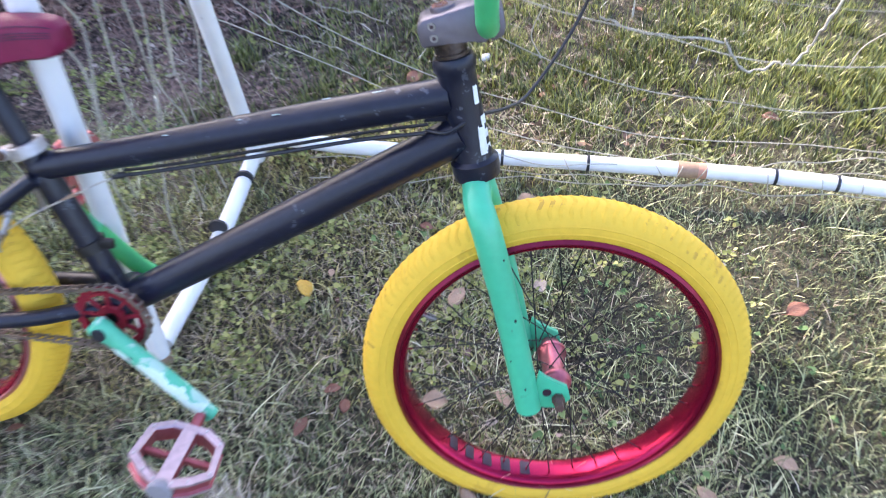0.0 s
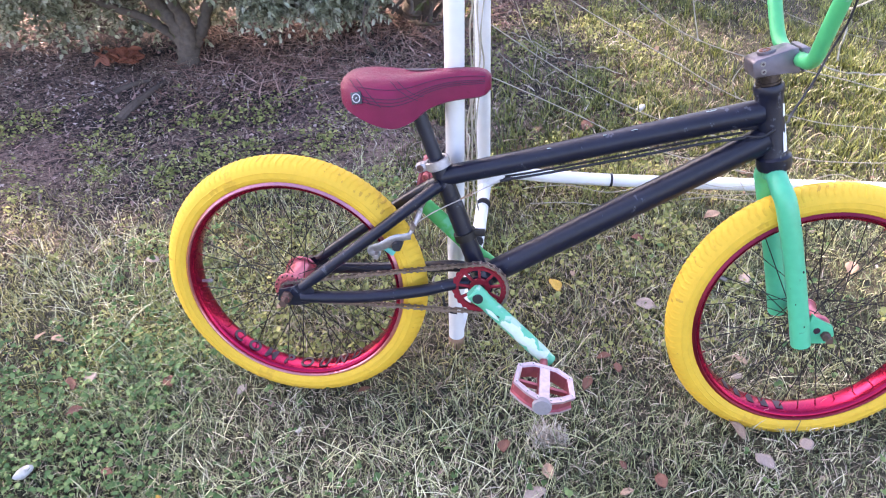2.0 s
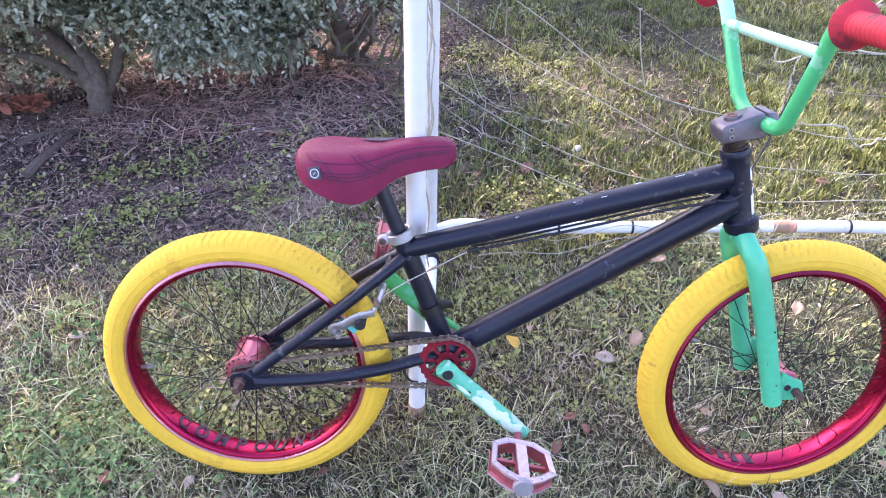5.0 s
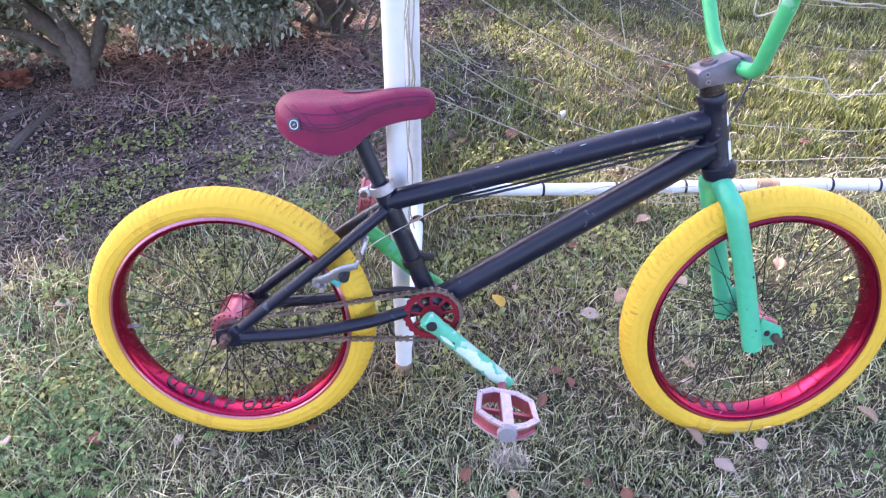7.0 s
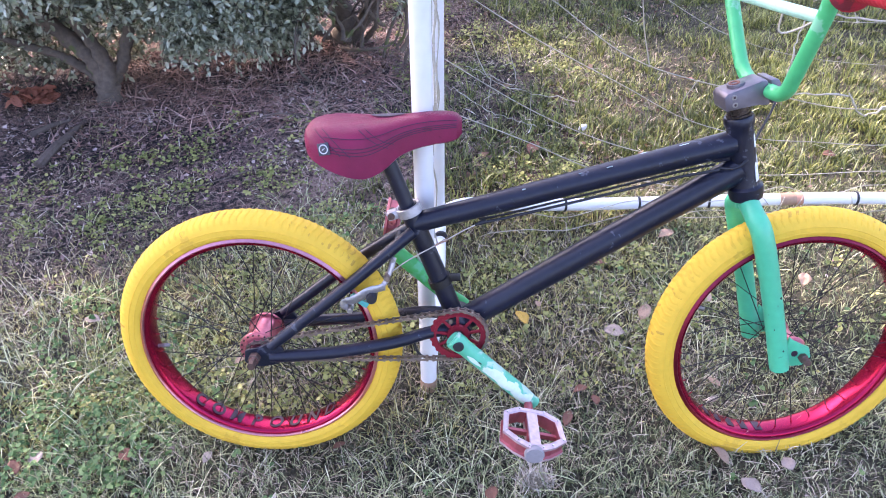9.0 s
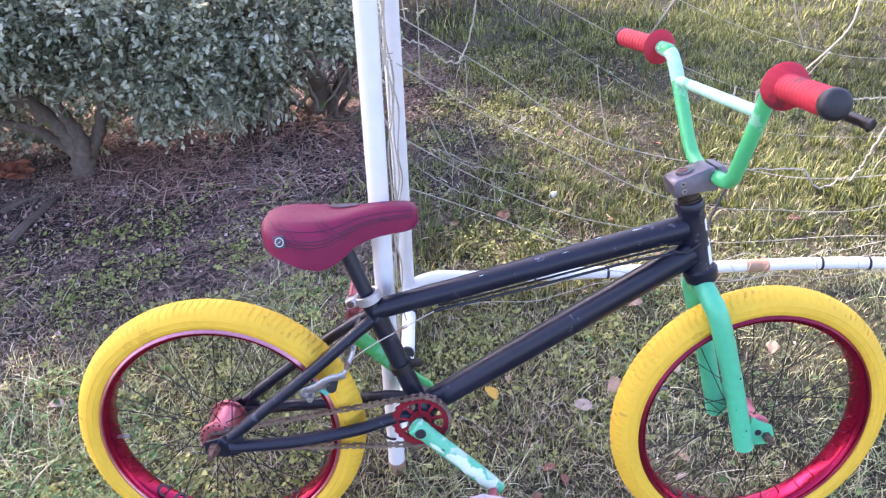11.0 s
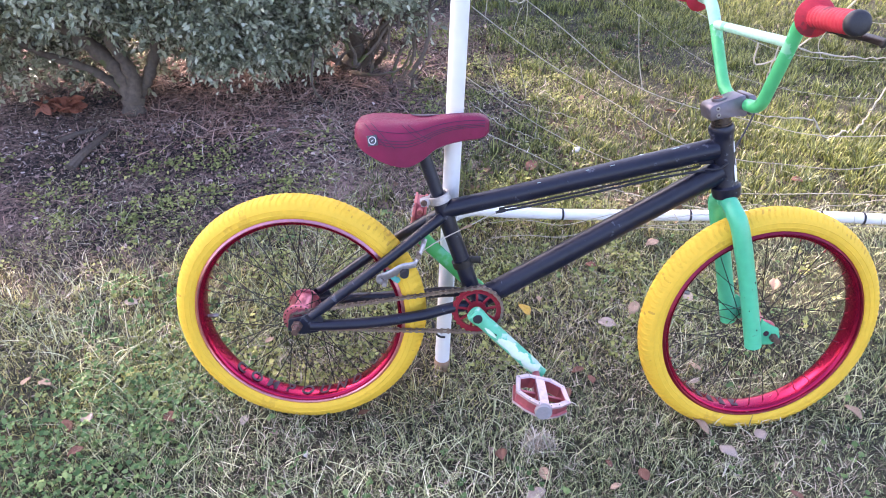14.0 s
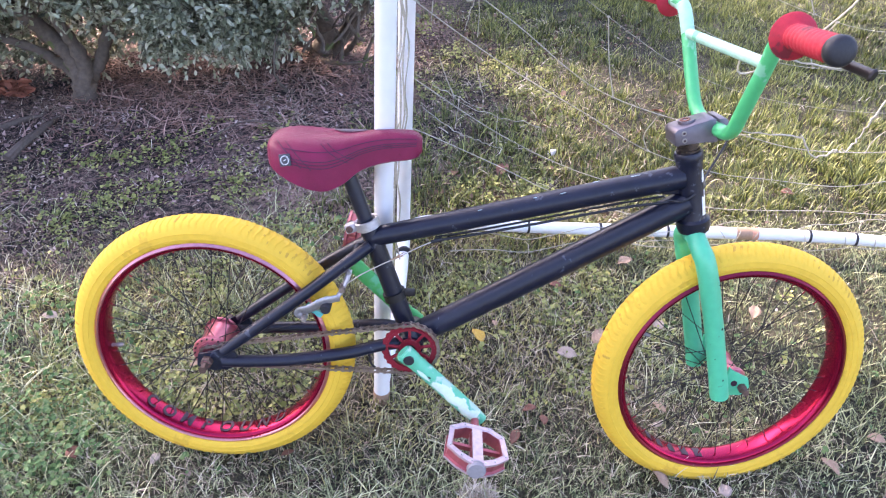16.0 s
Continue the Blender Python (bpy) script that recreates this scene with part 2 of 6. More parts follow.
def soil_mat():
    m = bpy.data.materials.new("soil")
    m.use_nodes = True
    n, l = m.node_tree.nodes, m.node_tree.links
    b = n["Principled BSDF"]
    co = n.new("ShaderNodeTexCoord")
    a, c, d = (n.new("ShaderNodeTexNoise") for _ in range(3))
    for t, s in ((a, 2.2), (c, 55.0), (d, 190.0)):
        t.inputs["Scale"].default_value, t.inputs["Detail"].default_value = s, 6
        l.new(co.outputs["Object"], t.inputs["Vector"])
    r = n.new("ShaderNodeValToRGB")
    r.color_ramp.elements[0].position, r.color_ramp.elements[0].color = 0.67, (0.012, 0.009, 0.010, 1)
    r.color_ramp.elements[1].position, r.color_ramp.elements[1].color = 0.86, (0.36, 0.24, 0.205, 1)
    mx = n.new("ShaderNodeMath")
    mx.operation = "MULTIPLY_ADD"
    mx.inputs[1].default_value = 0.5
    l.new(a.outputs["Fac"], mx.inputs[0])
    h = n.new("ShaderNodeMath")
    h.operation = "MULTIPLY"
    h.inputs[1].default_value = 0.5
    l.new(c.outputs["Fac"], h.inputs[0])
    l.new(h.outputs[0], mx.inputs[2])
    grit = n.new("ShaderNodeMath")
    grit.operation = "MULTIPLY_ADD"
    grit.inputs[1].default_value = 0.45
    l.new(d.outputs["Fac"], grit.inputs[0])
    l.new(mx.outputs[0], grit.inputs[2])
    l.new(grit.outputs[0], r.inputs["Fac"])
    # soil under the lawn darkened for shade between blades, drier and paler under the shrubs
    sp, mr = n.new("ShaderNodeSeparateXYZ"), n.new("ShaderNodeMapRange")
    l.new(co.outputs["Object"], sp.inputs[0])
    l.new(sp.outputs["Y"], mr.inputs["Value"])
    mr.inputs["From Min"].default_value, mr.inputs["From Max"].default_value = 0.9, 1.7
    mr2 = n.new("ShaderNodeMapRange")
    l.new(sp.outputs["X"], mr2.inputs["Value"])
    mr2.inputs["From Min"].default_value, mr2.inputs["From Max"].default_value = 0.35, -0.4
    both, amount = n.new("ShaderNodeMath"), n.new("ShaderNodeMath")
    both.operation, amount.operation = "MULTIPLY", "MULTIPLY_ADD"
    amount.inputs[1].default_value, amount.inputs[2].default_value = 1.0, 0.0
    l.new(mr.outputs[0], both.inputs[0])
    l.new(mr2.outputs[0], both.inputs[1])
    back, side = n.new("ShaderNodeMapRange"), n.new("ShaderNodeMapRange")
    l.new(sp.outputs["Y"], back.inputs["Value"])
    l.new(sp.outputs["X"], side.inputs["Value"])
    back.inputs["From Min"].default_value, back.inputs["From Max"].default_value = 4.2, 3.4
    side.inputs["From Min"].default_value, side.inputs["From Max"].default_value = -4.2, -3.2
    edge, all4 = n.new("ShaderNodeMath"), n.new("ShaderNodeMath")
    edge.operation = all4.operation = "MULTIPLY"
    l.new(back.outputs[0], edge.inputs[0])
    l.new(side.outputs[0], edge.inputs[1])
    l.new(edge.outputs[0], all4.inputs[0])
    l.new(both.outputs[0], all4.inputs[1])
    l.new(all4.outputs[0], amount.inputs[0])
    r2 = n.new("ShaderNodeValToRGB")
    r2.color_ramp.elements[0].position, r2.color_ramp.elements[0].color = 0.62, (0.011, 0.010, 0.007, 1)
    r2.color_ramp.elements[1].position, r2.color_ramp.elements[1].color = 0.88, (0.120, 0.108, 0.066, 1)
    l.new(grit.outputs[0], r2.inputs["Fac"])
    sc = n.new("ShaderNodeMix")
    sc.data_type = "RGBA"
    l.new(amount.outputs[0], sc.inputs["Factor"])
    l.new(r2.outputs["Color"], sc.inputs["A"])
    l.new(r.outputs["Color"], sc.inputs["B"])
    l.new(sc.outputs["Result"], b.inputs["Base Color"])
    b.inputs["Roughness"].default_value = 0.95
    bn = n.new("ShaderNodeBump")
    bn.inputs["Strength"].default_value, bn.inputs["Distance"].default_value = 0.9, 0.01
    ad = n.new("ShaderNodeMath")
    ad.operation = "ADD"
    l.new(c.outputs["Fac"], ad.inputs[0])
    l.new(d.outputs["Fac"], ad.inputs[1])
    l.new(ad.outputs[0], bn.inputs["Height"])
    l.new(bn.outputs[0], b.inputs["Normal"])
    return m


SOIL = soil_mat()


# ---- mesh tools ----
def part(name, bm, material, parent=None, label="", m=None, smooth=True):
    """Links a bmesh as one mesh object, under a thing or a part."""
    me = bpy.data.meshes.new(name)
    bmesh.ops.recalc_face_normals(bm, faces=bm.faces[:])
    bm.to_mesh(me)
    bm.free()
    if smooth:
        me.shade_smooth()
        me.set_sharp_from_angle(angle=radians(42))
    me.materials.append(material)
    ob = new(name, me)
    ob.parent = parent
    if m is not None:
        ob.matrix_basis = m
    if label:
        tagged(ob, label)
    return ob


def smooth_path(pts, n=8, closed=False):
    """Catmull-Rom points through pts."""
    p = [Vector(q) for q in pts]
    out = []
    k = len(p)
    for i in range(k if closed else k - 1):
        if closed:
            a, b, c, d = p[i - 1], p[i], p[(i + 1) % k], p[(i + 2) % k]
        else:
            b, c = p[i], p[i + 1]
            a = p[i - 1] if i else b * 2 - c
            d = p[i + 2] if i + 2 < k else c * 2 - b
        for j in range(n):
            t = j / n
            out.append(0.5 * ((2 * b) + (c - a) * t + (2 * a - 5 * b + 4 * c - d) * t * t + (3 * b - a - 3 * c + d) * t ** 3))
    if not closed:
        out.append(p[-1].copy())
    return out


def sweep(bm, path, radius, n=12, flat=1.0, side=None, closed=False):
    """A tube along path; radius a number or one for each point; flat squeezes it along side."""
    path = [Vector(q) for q in path]
    k = len(path)
    rad = [radius] * k if isinstance(radius, (int, float)) else list(radius)
    rings, u = [], None
    for i in range(k):
        a, b = path[(i - 1) % k if closed else max(i - 1, 0)], path[(i + 1) % k if closed else min(i + 1, k - 1)]
        t = (b - a).normalized()
        if u is None:
            u = Vector(side) if side else (Vector((0, 0, 1)) if abs(t.z) < 0.9 else Vector((0, 1, 0)))
        u = (u - t * u.dot(t)).normalized()
        v = t.cross(u)
        rings.append([bm.verts.new(path[i] + (u * math.cos(w) * flat + v * math.sin(w)) * rad[i]) for w in (2 * math.pi * j / n for j in range(n))])
    for i in range(k if closed else k - 1):
        r, s = rings[i], rings[(i + 1) % k]
        for j in range(n):
            bm.faces.new((r[j], r[(j + 1) % n], s[(j + 1) % n], s[j]))
    if not closed:
        bm.faces.new(rings[0][::-1])
        bm.faces.new(rings[-1])
    return bm


def tube(path, radius, n=12, flat=1.0, side=None, closed=False):
    return sweep(bmesh.new(), path, radius, n, flat, side, closed)


def lathe(profile, n=48, bm=None, m=Matrix(), closed=True):
    """Turns (radius, along) pairs round the local Y axis."""
    bm = bm or bmesh.new()
    rings = []
    for j in range(n):
        w = 2 * math.pi * j / n
        rings.append([bm.verts.new(m @ Vector((r * math.cos(w), y, r * math.sin(w)))) for r, y in profile])
    k = len(profile)
    for j in range(n):
        a, b = rings[j], rings[(j + 1) % n]
        for i in range(k if closed else k - 1):
            bm.faces.new((a[i], a[(i + 1) % k], b[(i + 1) % k], b[i]))
    if not closed:
        for i in (0, -1):
            if profile[i][0] > 1e-6:
                bm.faces.new([r[i] for r in rings])
        bmesh.ops.remove_doubles(bm, verts=bm.verts[:], dist=1e-6)
    return bm


def slab(outline, y0, y1, bm=None, m=Matrix(), bevel=0.0):
    """An outline in the local XZ plane, from y0 to y1 thick."""
    own = bmesh.new()
    lo = [own.verts.new((x, y0, z)) for x, z in outline]
    hi = [own.verts.new((x, y1, z)) for x, z in outline]
    own.faces.new(lo)
    own.faces.new(hi[::-1])
    k = len(outline)
    for i in range(k):
        own.faces.new((lo[i], hi[i], hi[(i + 1) % k], lo[(i + 1) % k]))
    if bevel:
        bmesh.ops.bevel(own, geom=own.edges[:], offset=bevel, segments=2, affect="EDGES", profile=0.5)
    own.transform(m)
    if bm is None:
        return own
    me = bpy.data.meshes.new("tmp")
    own.to_mesh(me)
    own.free()
    bm.from_mesh(me)
    bpy.data.meshes.remove(me)
    return bm


def block(sx, sy, sz, m=Matrix(), bevel=0.001, bm=None):
    return slab([(-sx / 2, -sz / 2), (sx / 2, -sz / 2), (sx / 2, sz / 2), (-sx / 2, sz / 2)], -sy / 2, sy / 2, bm, m, bevel)


def thing(name, label, category, m=Matrix(), group=""):
    return_ob = new(name)
    return_ob.empty_display_size = 0.05
    return_ob.matrix_basis = m
    return tagged(return_ob, label, category, group)


def raw_mesh(name, verts, faces_by_size, material):
    """A mesh from numpy arrays: verts (n, 3), and index arrays of quads or triangles."""
    me = bpy.data.meshes.new(name)
    me.vertices.add(len(verts))
    me.vertices.foreach_set("co", np.asarray(verts, np.float32).ravel())
    idx = np.concatenate([f.ravel() for f in faces_by_size]).astype(np.int32)
    size = np.concatenate([np.full(len(f), f.shape[1], np.int32) for f in faces_by_size])
    me.loops.add(len(idx))
    me.loops.foreach_set("vertex_index", idx)
    me.polygons.add(len(size))
    me.polygons.foreach_set("loop_start", np.concatenate([[0], np.cumsum(size)[:-1]]).astype(np.int32))
    me.update(calc_edges=True)
    me.validate()
    me.shade_smooth()
    me.materials.append(material)
    return new(name, me)


# ---- ground ----
def vnoise(x, y, s, seed=0):
    """Smooth value noise on arrays, 0 to 1."""
    r = np.random.default_rng(1000 + seed).random((64, 64))
    u, v = x * s + 17.3, y * s + 9.1
    i, j = np.floor(u).astype(int), np.floor(v).astype(int)
    f, g = u - i, v - j
    f, g = f * f * (3 - 2 * f), g * g * (3 - 2 * g)
    q = lambda a, b: r[a % 64, b % 64]
    return (q(i, j) * (1 - f) + q(i + 1, j) * f) * (1 - g) + (q(i, j + 1) * (1 - f) + q(i + 1, j + 1) * f) * g


def step(a, b, x):
    t = np.clip((x - a) / (b - a), 0, 1)
    return t * t * (3 - 2 * t)


def lie(x, y):
    """Height of the soil."""
    return 0.016 * (vnoise(x, y, 1.4, 1) - 0.5) + 0.012 * (vnoise(x, y, 5.0, 2) - 0.5) - 0.004


def bare(x, y):
    """How bare the soil is: 1 under the shrubs, 0 in the lawn."""
    n = 0.5 * (vnoise(x, y, 1.7, 3) - 0.5) + 0.35 * (vnoise(x, y, 5.5, 4) - 0.5)
    deep = step(1.15, 2.05, y + n * 0.9 - 0.10 * x) * step(-0.25, -0.75, x + n * 0.8 - 0.25 * (y - 2.0))
    return np.maximum(deep, 0.55 * step(1.7, 2.2, y + n * 0.8) * step(0.10, -0.40, x + n * 0.9) * (0.4 + 0.6 * step(0.3, 0.6, vnoise(x, y, 3.1, 7))))


def ground():
    xs = np.concatenate([[-400, -60, -15, -6], np.linspace(-3.2, 3.6, 180), [7, 16, 60, 400]])
    ys = np.concatenate([[-400, -60, -12, -3], np.linspace(-0.6, 5.2, 150), [7, 16, 60, 400]])
    gx, gy = np.meshgrid(xs, ys)
    v = np.stack([gx.ravel(), gy.ravel(), lie(gx, gy).ravel()], 1)
    w = len(xs)
    a = (np.arange(len(ys) - 1)[:, None] * w + np.arange(w - 1)[None]).ravel()
    ob = raw_mesh("ground", v, [np.stack([a, a + 1, a + w + 1, a + w], 1)], SOIL)
    tagged(ob, "dark brown garden soil under thin lawn and dry litter", "ground", kind="structure")


ground()


def blades(name, x, y, height, width, reach, label, material, segs=3, z0=0.0, category="grass", az=None):
    """Bent tapering blades on the soil, as one mesh."""
    k = len(x)
    az, tw = rng.random(k) * 2 * np.pi if az is None else az, rng.random(k) * 2 * np.pi
    d = np.stack([np.cos(az), np.sin(az), np.zeros(k)], 1)
    s = np.stack([-np.sin(az + 0.6 * np.sin(tw)), np.cos(az + 0.6 * np.sin(tw)), 0.3 * np.sin(tw)], 1)
    base = np.stack([x, y, lie(x, y) - 0.002 + z0 * rng.random(k)], 1)
    vs = []
    for i in range(segs + 1):
        t = i / segs
        p = base + d * (reach * t ** 1.6)[:, None]
        p[:, 2] += height * t * (1.25 - 0.45 * t)
        p += s * (0.25 * reach * np.sin(tw) * t * t)[:, None]
        if i < segs:
            o = s * (0.5 * width * (1 - 0.75 * t ** 1.5))[:, None]
            vs += [p - o, p + o]
        else:
            vs.append(p)
    n = 2 * segs + 1
    v = np.stack(vs, 1).reshape(-1, 3)
    b = np.arange(k) * n
    quads = np.concatenate([np.stack([b + 2 * i, b + 2 * i + 1, b + 2 * i + 3, b + 2 * i + 2], 1) for i in range(segs - 1)]) if segs > 1 else None
    tris = np.stack([b + 2 * segs - 2, b + 2 * segs - 1, b + 2 * segs], 1)
    return tagged(raw_mesh(name, v, [quads, tris] if segs > 1 else [tris], material), label, category, kind="stuff")


def scatter(count, x0, x1, y0, y1, keep):
    x, y = x0 + (x1 - x0) * rng.random(count), y0 + (y1 - y0) * rng.random(count)
    m = rng.random(count) < keep(x, y)
    return x[m], y[m]


def lawn(name, count, x0, x1, y0, y1, hi, wi, label, segs=3, material=GRASS, lean=1.2, where=None):
    keep = lambda x, y: (1 - 0.95 * np.minimum(bare(x, y) * 1.25, 1)) * (0.6 + 0.4 * step(0.3, 0.62, 0.6 * vnoise(x, y, 3.2, 5) + 0.4 * vnoise(x, y, 11.0, 6)))
    x, y = scatter(count, x0, x1, y0, y1, keep if where is None else lambda x, y: keep(x, y) * where(x, y))
    k = len(x)
    tall = (0.55 + 0.9 * vnoise(x, y, 2.6, 8)) * (1 - 0.45 * bare(x, y))
    h = hi * tall * (0.35 + 0.9 * rng.random(k) ** 1.5)
    blades(name, x, y, h, wi * (0.6 + 0.8 * rng.random(k)), h * (0.15 + lean * rng.random(k)), label, material, segs)


def tufts(count, x0, x1, y0, y1, keep, per, hi, wi, label, material, spread=0.010, segs=3):
    """Bunches of blades that fan out from one root."""
    x, y = scatter(count, x0, x1, y0, y1, keep)
    k = len(x)
    big = np.repeat(0.55 + 0.75 * rng.random(k), per)
    ox, oy = rng.standard_normal(k * per) * spread * big, rng.standard_normal(k * per) * spread * big
    h = hi * big * (0.35 + 0.75 * rng.random(k * per))
    blades("grass_tufts", np.repeat(x, per) + ox, np.repeat(y, per) + oy, h, wi * (0.6 + 0.7 * rng.random(k * per)), h * (0.15 + 0.9 * rng.random(k * per) ** 1.5), label, material, segs,
           az=np.arctan2(oy, ox) + 0.5 * rng.standard_normal(k * per))


far_cover = lambda x, y: (1 - 0.9 * np.minimum(bare(x, y) * 1.3, 1)) * (0.12 + 0.88 * step(0.30, 0.62, 0.55 * vnoise(x, y, 2.1, 41) + 0.45 * vnoise(x, y, 6.5, 42))) * (0.30 + 0.70 * step(-0.65, 0.05, x - 0.15 * (y - 1.5)))
# band of lawn where the yellower grass stands in for warm sun
warm_band = lambda x, y: step(0.62, 0.95, y + 0.35 * (vnoise(x, y, 2.4, 44) - 0.5)) * step(0.40, 0.0, x + 0.3 * (vnoise(x, y, 3.0, 45) - 0.5))
lawn("lawn_grass", 135000, -1.95, 1.3, 0.15, 1.45, 0.025, 0.0023, "short uneven olive green lawn grass with worn patches", where=lambda x, y: 1 - 0.85 * warm_band(x, y))
lawn("lawn_grass", 70000, -1.95, 0.5, 0.50, 1.50, 0.023, 0.0023, "short lawn grass tinted yellow for warm sun beside the bare soil", material=GRASS_WARM, where=warm_band)
lawn("lawn_grass", 95000, -0.9, 2.8, 1.45, 3.4, 0.022, 0.0026, "thin short lawn grass behind the goal frame", 2, GRASS_FAR, 0.9)
tufts(5200, -0.7, 2.8, 1.40, 3.6, far_cover, 17, 0.052, 0.0038, "bunched yellowish green lawn grass behind the goal frame", GRASS_FAR, 0.013)
tufts(1500, -0.65, 1.5, 1.30, 2.05, lambda x, y: step(0.36, 0.62, vnoise(x, y, 5.0, 47)) * (0.35 + 0.65 * step(-0.45, -0.1, x)), 14, 0.058, 0.0042, "broad yellow-green grass bunches along the goal's rear pipe", GRASS_FAR, 0.014)
tufts(1500, -2.0, 1.6, 0.05, 1.45, lambda x, y: (1 - bare(x, y)) * step(0.42, 0.7, vnoise(x, y, 3.6, 43)), 16, 0.046, 0.0024, "loose bunches of longer green lawn grass", GRASS, 0.012, 4)
lawn("lawn_grass", 22000, -1.2, 3.6, 3.4, 5.2, 0.065, 0.007, "thin lawn grass fading towards the hedge", 2, GRASS_FAR, 0.6)


def outer_lawn():
    """Coarser grass all round the place, out to where it is lost."""
    out = lambda x, y: np.maximum(np.maximum(step(1.3, 2.1, x) * step(1.9, 1.2, y), step(-1.7, -2.3, x) * step(1.5, 0.9, y)), np.maximum(step(0.25, -0.15, y), np.maximum(step(2.4, 3.2, x), np.maximum(step(4.8, 5.4, y), step(-3.2, -3.8, x)))))
    far = lambda x, y: np.maximum(np.hypot(x, y - 1.0) - 1.8, 0)
    for count, material, side in ((75000, GRASS, lambda x, y: step(1.5, 0.9, y)), (45000, GRASS_FAR, lambda x, y: step(0.9, 1.5, y))):
        x, y = scatter(count, -6.0, 6.5, -4.0, 7.5, lambda x, y: out(x, y) * side(x, y) * np.exp(-0.12 * far(x, y)))
        k = len(x)
        h = 0.06 * (0.4 + 0.8 * rng.random(k)) * (1 + 0.15 * far(x, y))
        blades("lawn_grass", x, y, h, 0.009 * (0.6 + 0.8 * rng.random(k)) * (1 + 0.75 * far(x, y)), h * (0.3 + 1.2 * rng.random(k)), "rough lawn grass round the bicycle and hedge", material, 2)


outer_lawn()


def long_blades():
    """Long thin arching blades lying over the short lawn."""
    keep = lambda x, y: (1 - 0.8 * bare(x, y)) * step(0.35, 0.65, vnoise(x, y, 4.2, 15))
    x, y = scatter(15000, -2.0, 1.6, 0.0, 1.6, keep)
    k = len(x)
    h = 0.03 + 0.045 * rng.random(k)
    blades("grass_blade_tufts", x, y, h, 0.0020 * (0.6 + 0.7 * rng.random(k)), 0.03 + 0.09 * rng.random(k), "long thin arching grass blades over the lawn", GRASS, 5)


long_blades()


def straw(count, x0, x1, y0, y1, keep, long=0.06, wide=0.0018):
    x, y = scatter(count, x0, x1, y0, y1, keep)
    k = len(x)
    r = long * (0.3 + rng.random(k))
    blades("dry_grass", x, y, 0.006 + 0.022 * rng.random(k) ** 2, wide * (0.6 + 0.8 * rng.random(k)), r, "pale dead grass blades lying in the lawn", STRAW, 3, 0.022)


straw(62000, -1.95, 1.2, 0.2, 1.5, lambda x, y: (1 - 0.55 * bare(x, y)) * (0.25 + 0.75 * step(0.25, 0.7, vnoise(x, y, 2.3, 12))) * (1 - 0.6 * step(-0.8, -1.2, x)) * (1 - 0.72 * step(0.15, 0.5, x)) * (0.55 + 0.45 * step(0.5, 0.9, y)), 0.036, 0.0016)
straw(30000, -0.8, 2.2, 1.45, 3.2, lambda x, y: (1 - 0.3 * bare(x, y)) * (0.18 + 0.55 * step(0.8, 0.1, x)) * (0.3 + 0.7 * vnoise(x, y, 2.0, 13)), 0.045, 0.0022)


straw(16000, -2.6, 0.4, 1.15, 2.4, lambda x, y: (0.15 + 0.85 * bare(x, y)) * (0.2 + 0.8 * step(0.35, 0.7, vnoise(x, y, 4.0, 14))), 0.036, 0.0021)


def leaflets(name, x, y, z, size, label, material, category, tilt=0.5, slim=1.0, torn=0.0):
    """Small oval leaves, folded along the middle, as one mesh."""
    k = len(x)
    az = rng.random(k) * 2 * np.pi
    t = tilt * rng.standard_normal((k, 2))
    d = np.stack([np.cos(az), np.sin(az), t[:, 0]], 1)
    d /= np.linalg.norm(d, axis=1)[:, None]
    up = np.stack([t[:, 1] * np.sin(az) * 0.8, -t[:, 1] * np.cos(az) * 0.8, np.ones(k)], 1)
    s = np.cross(up, d)
    s /= np.linalg.norm(s, axis=1)[:, None]
    up = np.cross(d, s)
    p = np.stack([x, y, z], 1)
    L, W = size[:, None], (size * 0.5 * slim)[:, None]
    pts = [p, p + d * L * 0.35 + s * W + up * W * 0.3, p + d * L * 0.75 + s * W * 0.8 + up * W * 0.25, p + d * L, p + d * L * 0.75 - s * W * 0.8 + up * W * 0.25,
           p + d * L * 0.35 - s * W + up * W * 0.3]
    v = (np.stack(pts, 1) + torn * size[:, None, None] * rng.standard_normal((k, 6, 3)) * np.array([1, 1, 0.4])).reshape(-1, 3)
    b = np.arange(k) * 6
    q = np.concatenate([np.stack([b, b + 1, b + 2, b + 3], 1), np.stack([b, b + 3, b + 4, b + 5], 1)])
    return tagged(raw_mesh(name, v, [q], material), label, category, kind="stuff")


def clover(count, x0, x1, y0, y1, keep, size, label, material):
    x, y = scatter(count, x0, x1, y0, y1, keep)
    hub_x, hub_y = np.repeat(x, 3), np.repeat(y, 3)
    k = len(hub_x)
    leaflets("clover", hub_x + 0.003 * rng.standard_normal(k), hub_y + 0.003 * rng.standard_normal(k), lie(hub_x, hub_y) + np.repeat(0.008 + 0.03 * rng.random(len(x)), 3),
             size * (0.5 + 1.0 * rng.random(k)), label, material, "weeds", 0.45, 1.1, 0.07)


clover(26000, -2.0, 1.5, 0.0, 1.5, lambda x, y: 0.5 * step(0.52, 0.74, vnoise(x, y, 2.7, 21)) * (1 - bare(x, y)) * (0.12 + 0.88 * step(-0.5, -0.9, x)) + 0.9 * step(-0.72, -1.15, x) * step(0.95, 0.6, y) * step(0.25, 0.5, vnoise(x, y, 3.3, 22)), 0.0082,
       "small green clover leaves among the lawn grass", CLOVER)


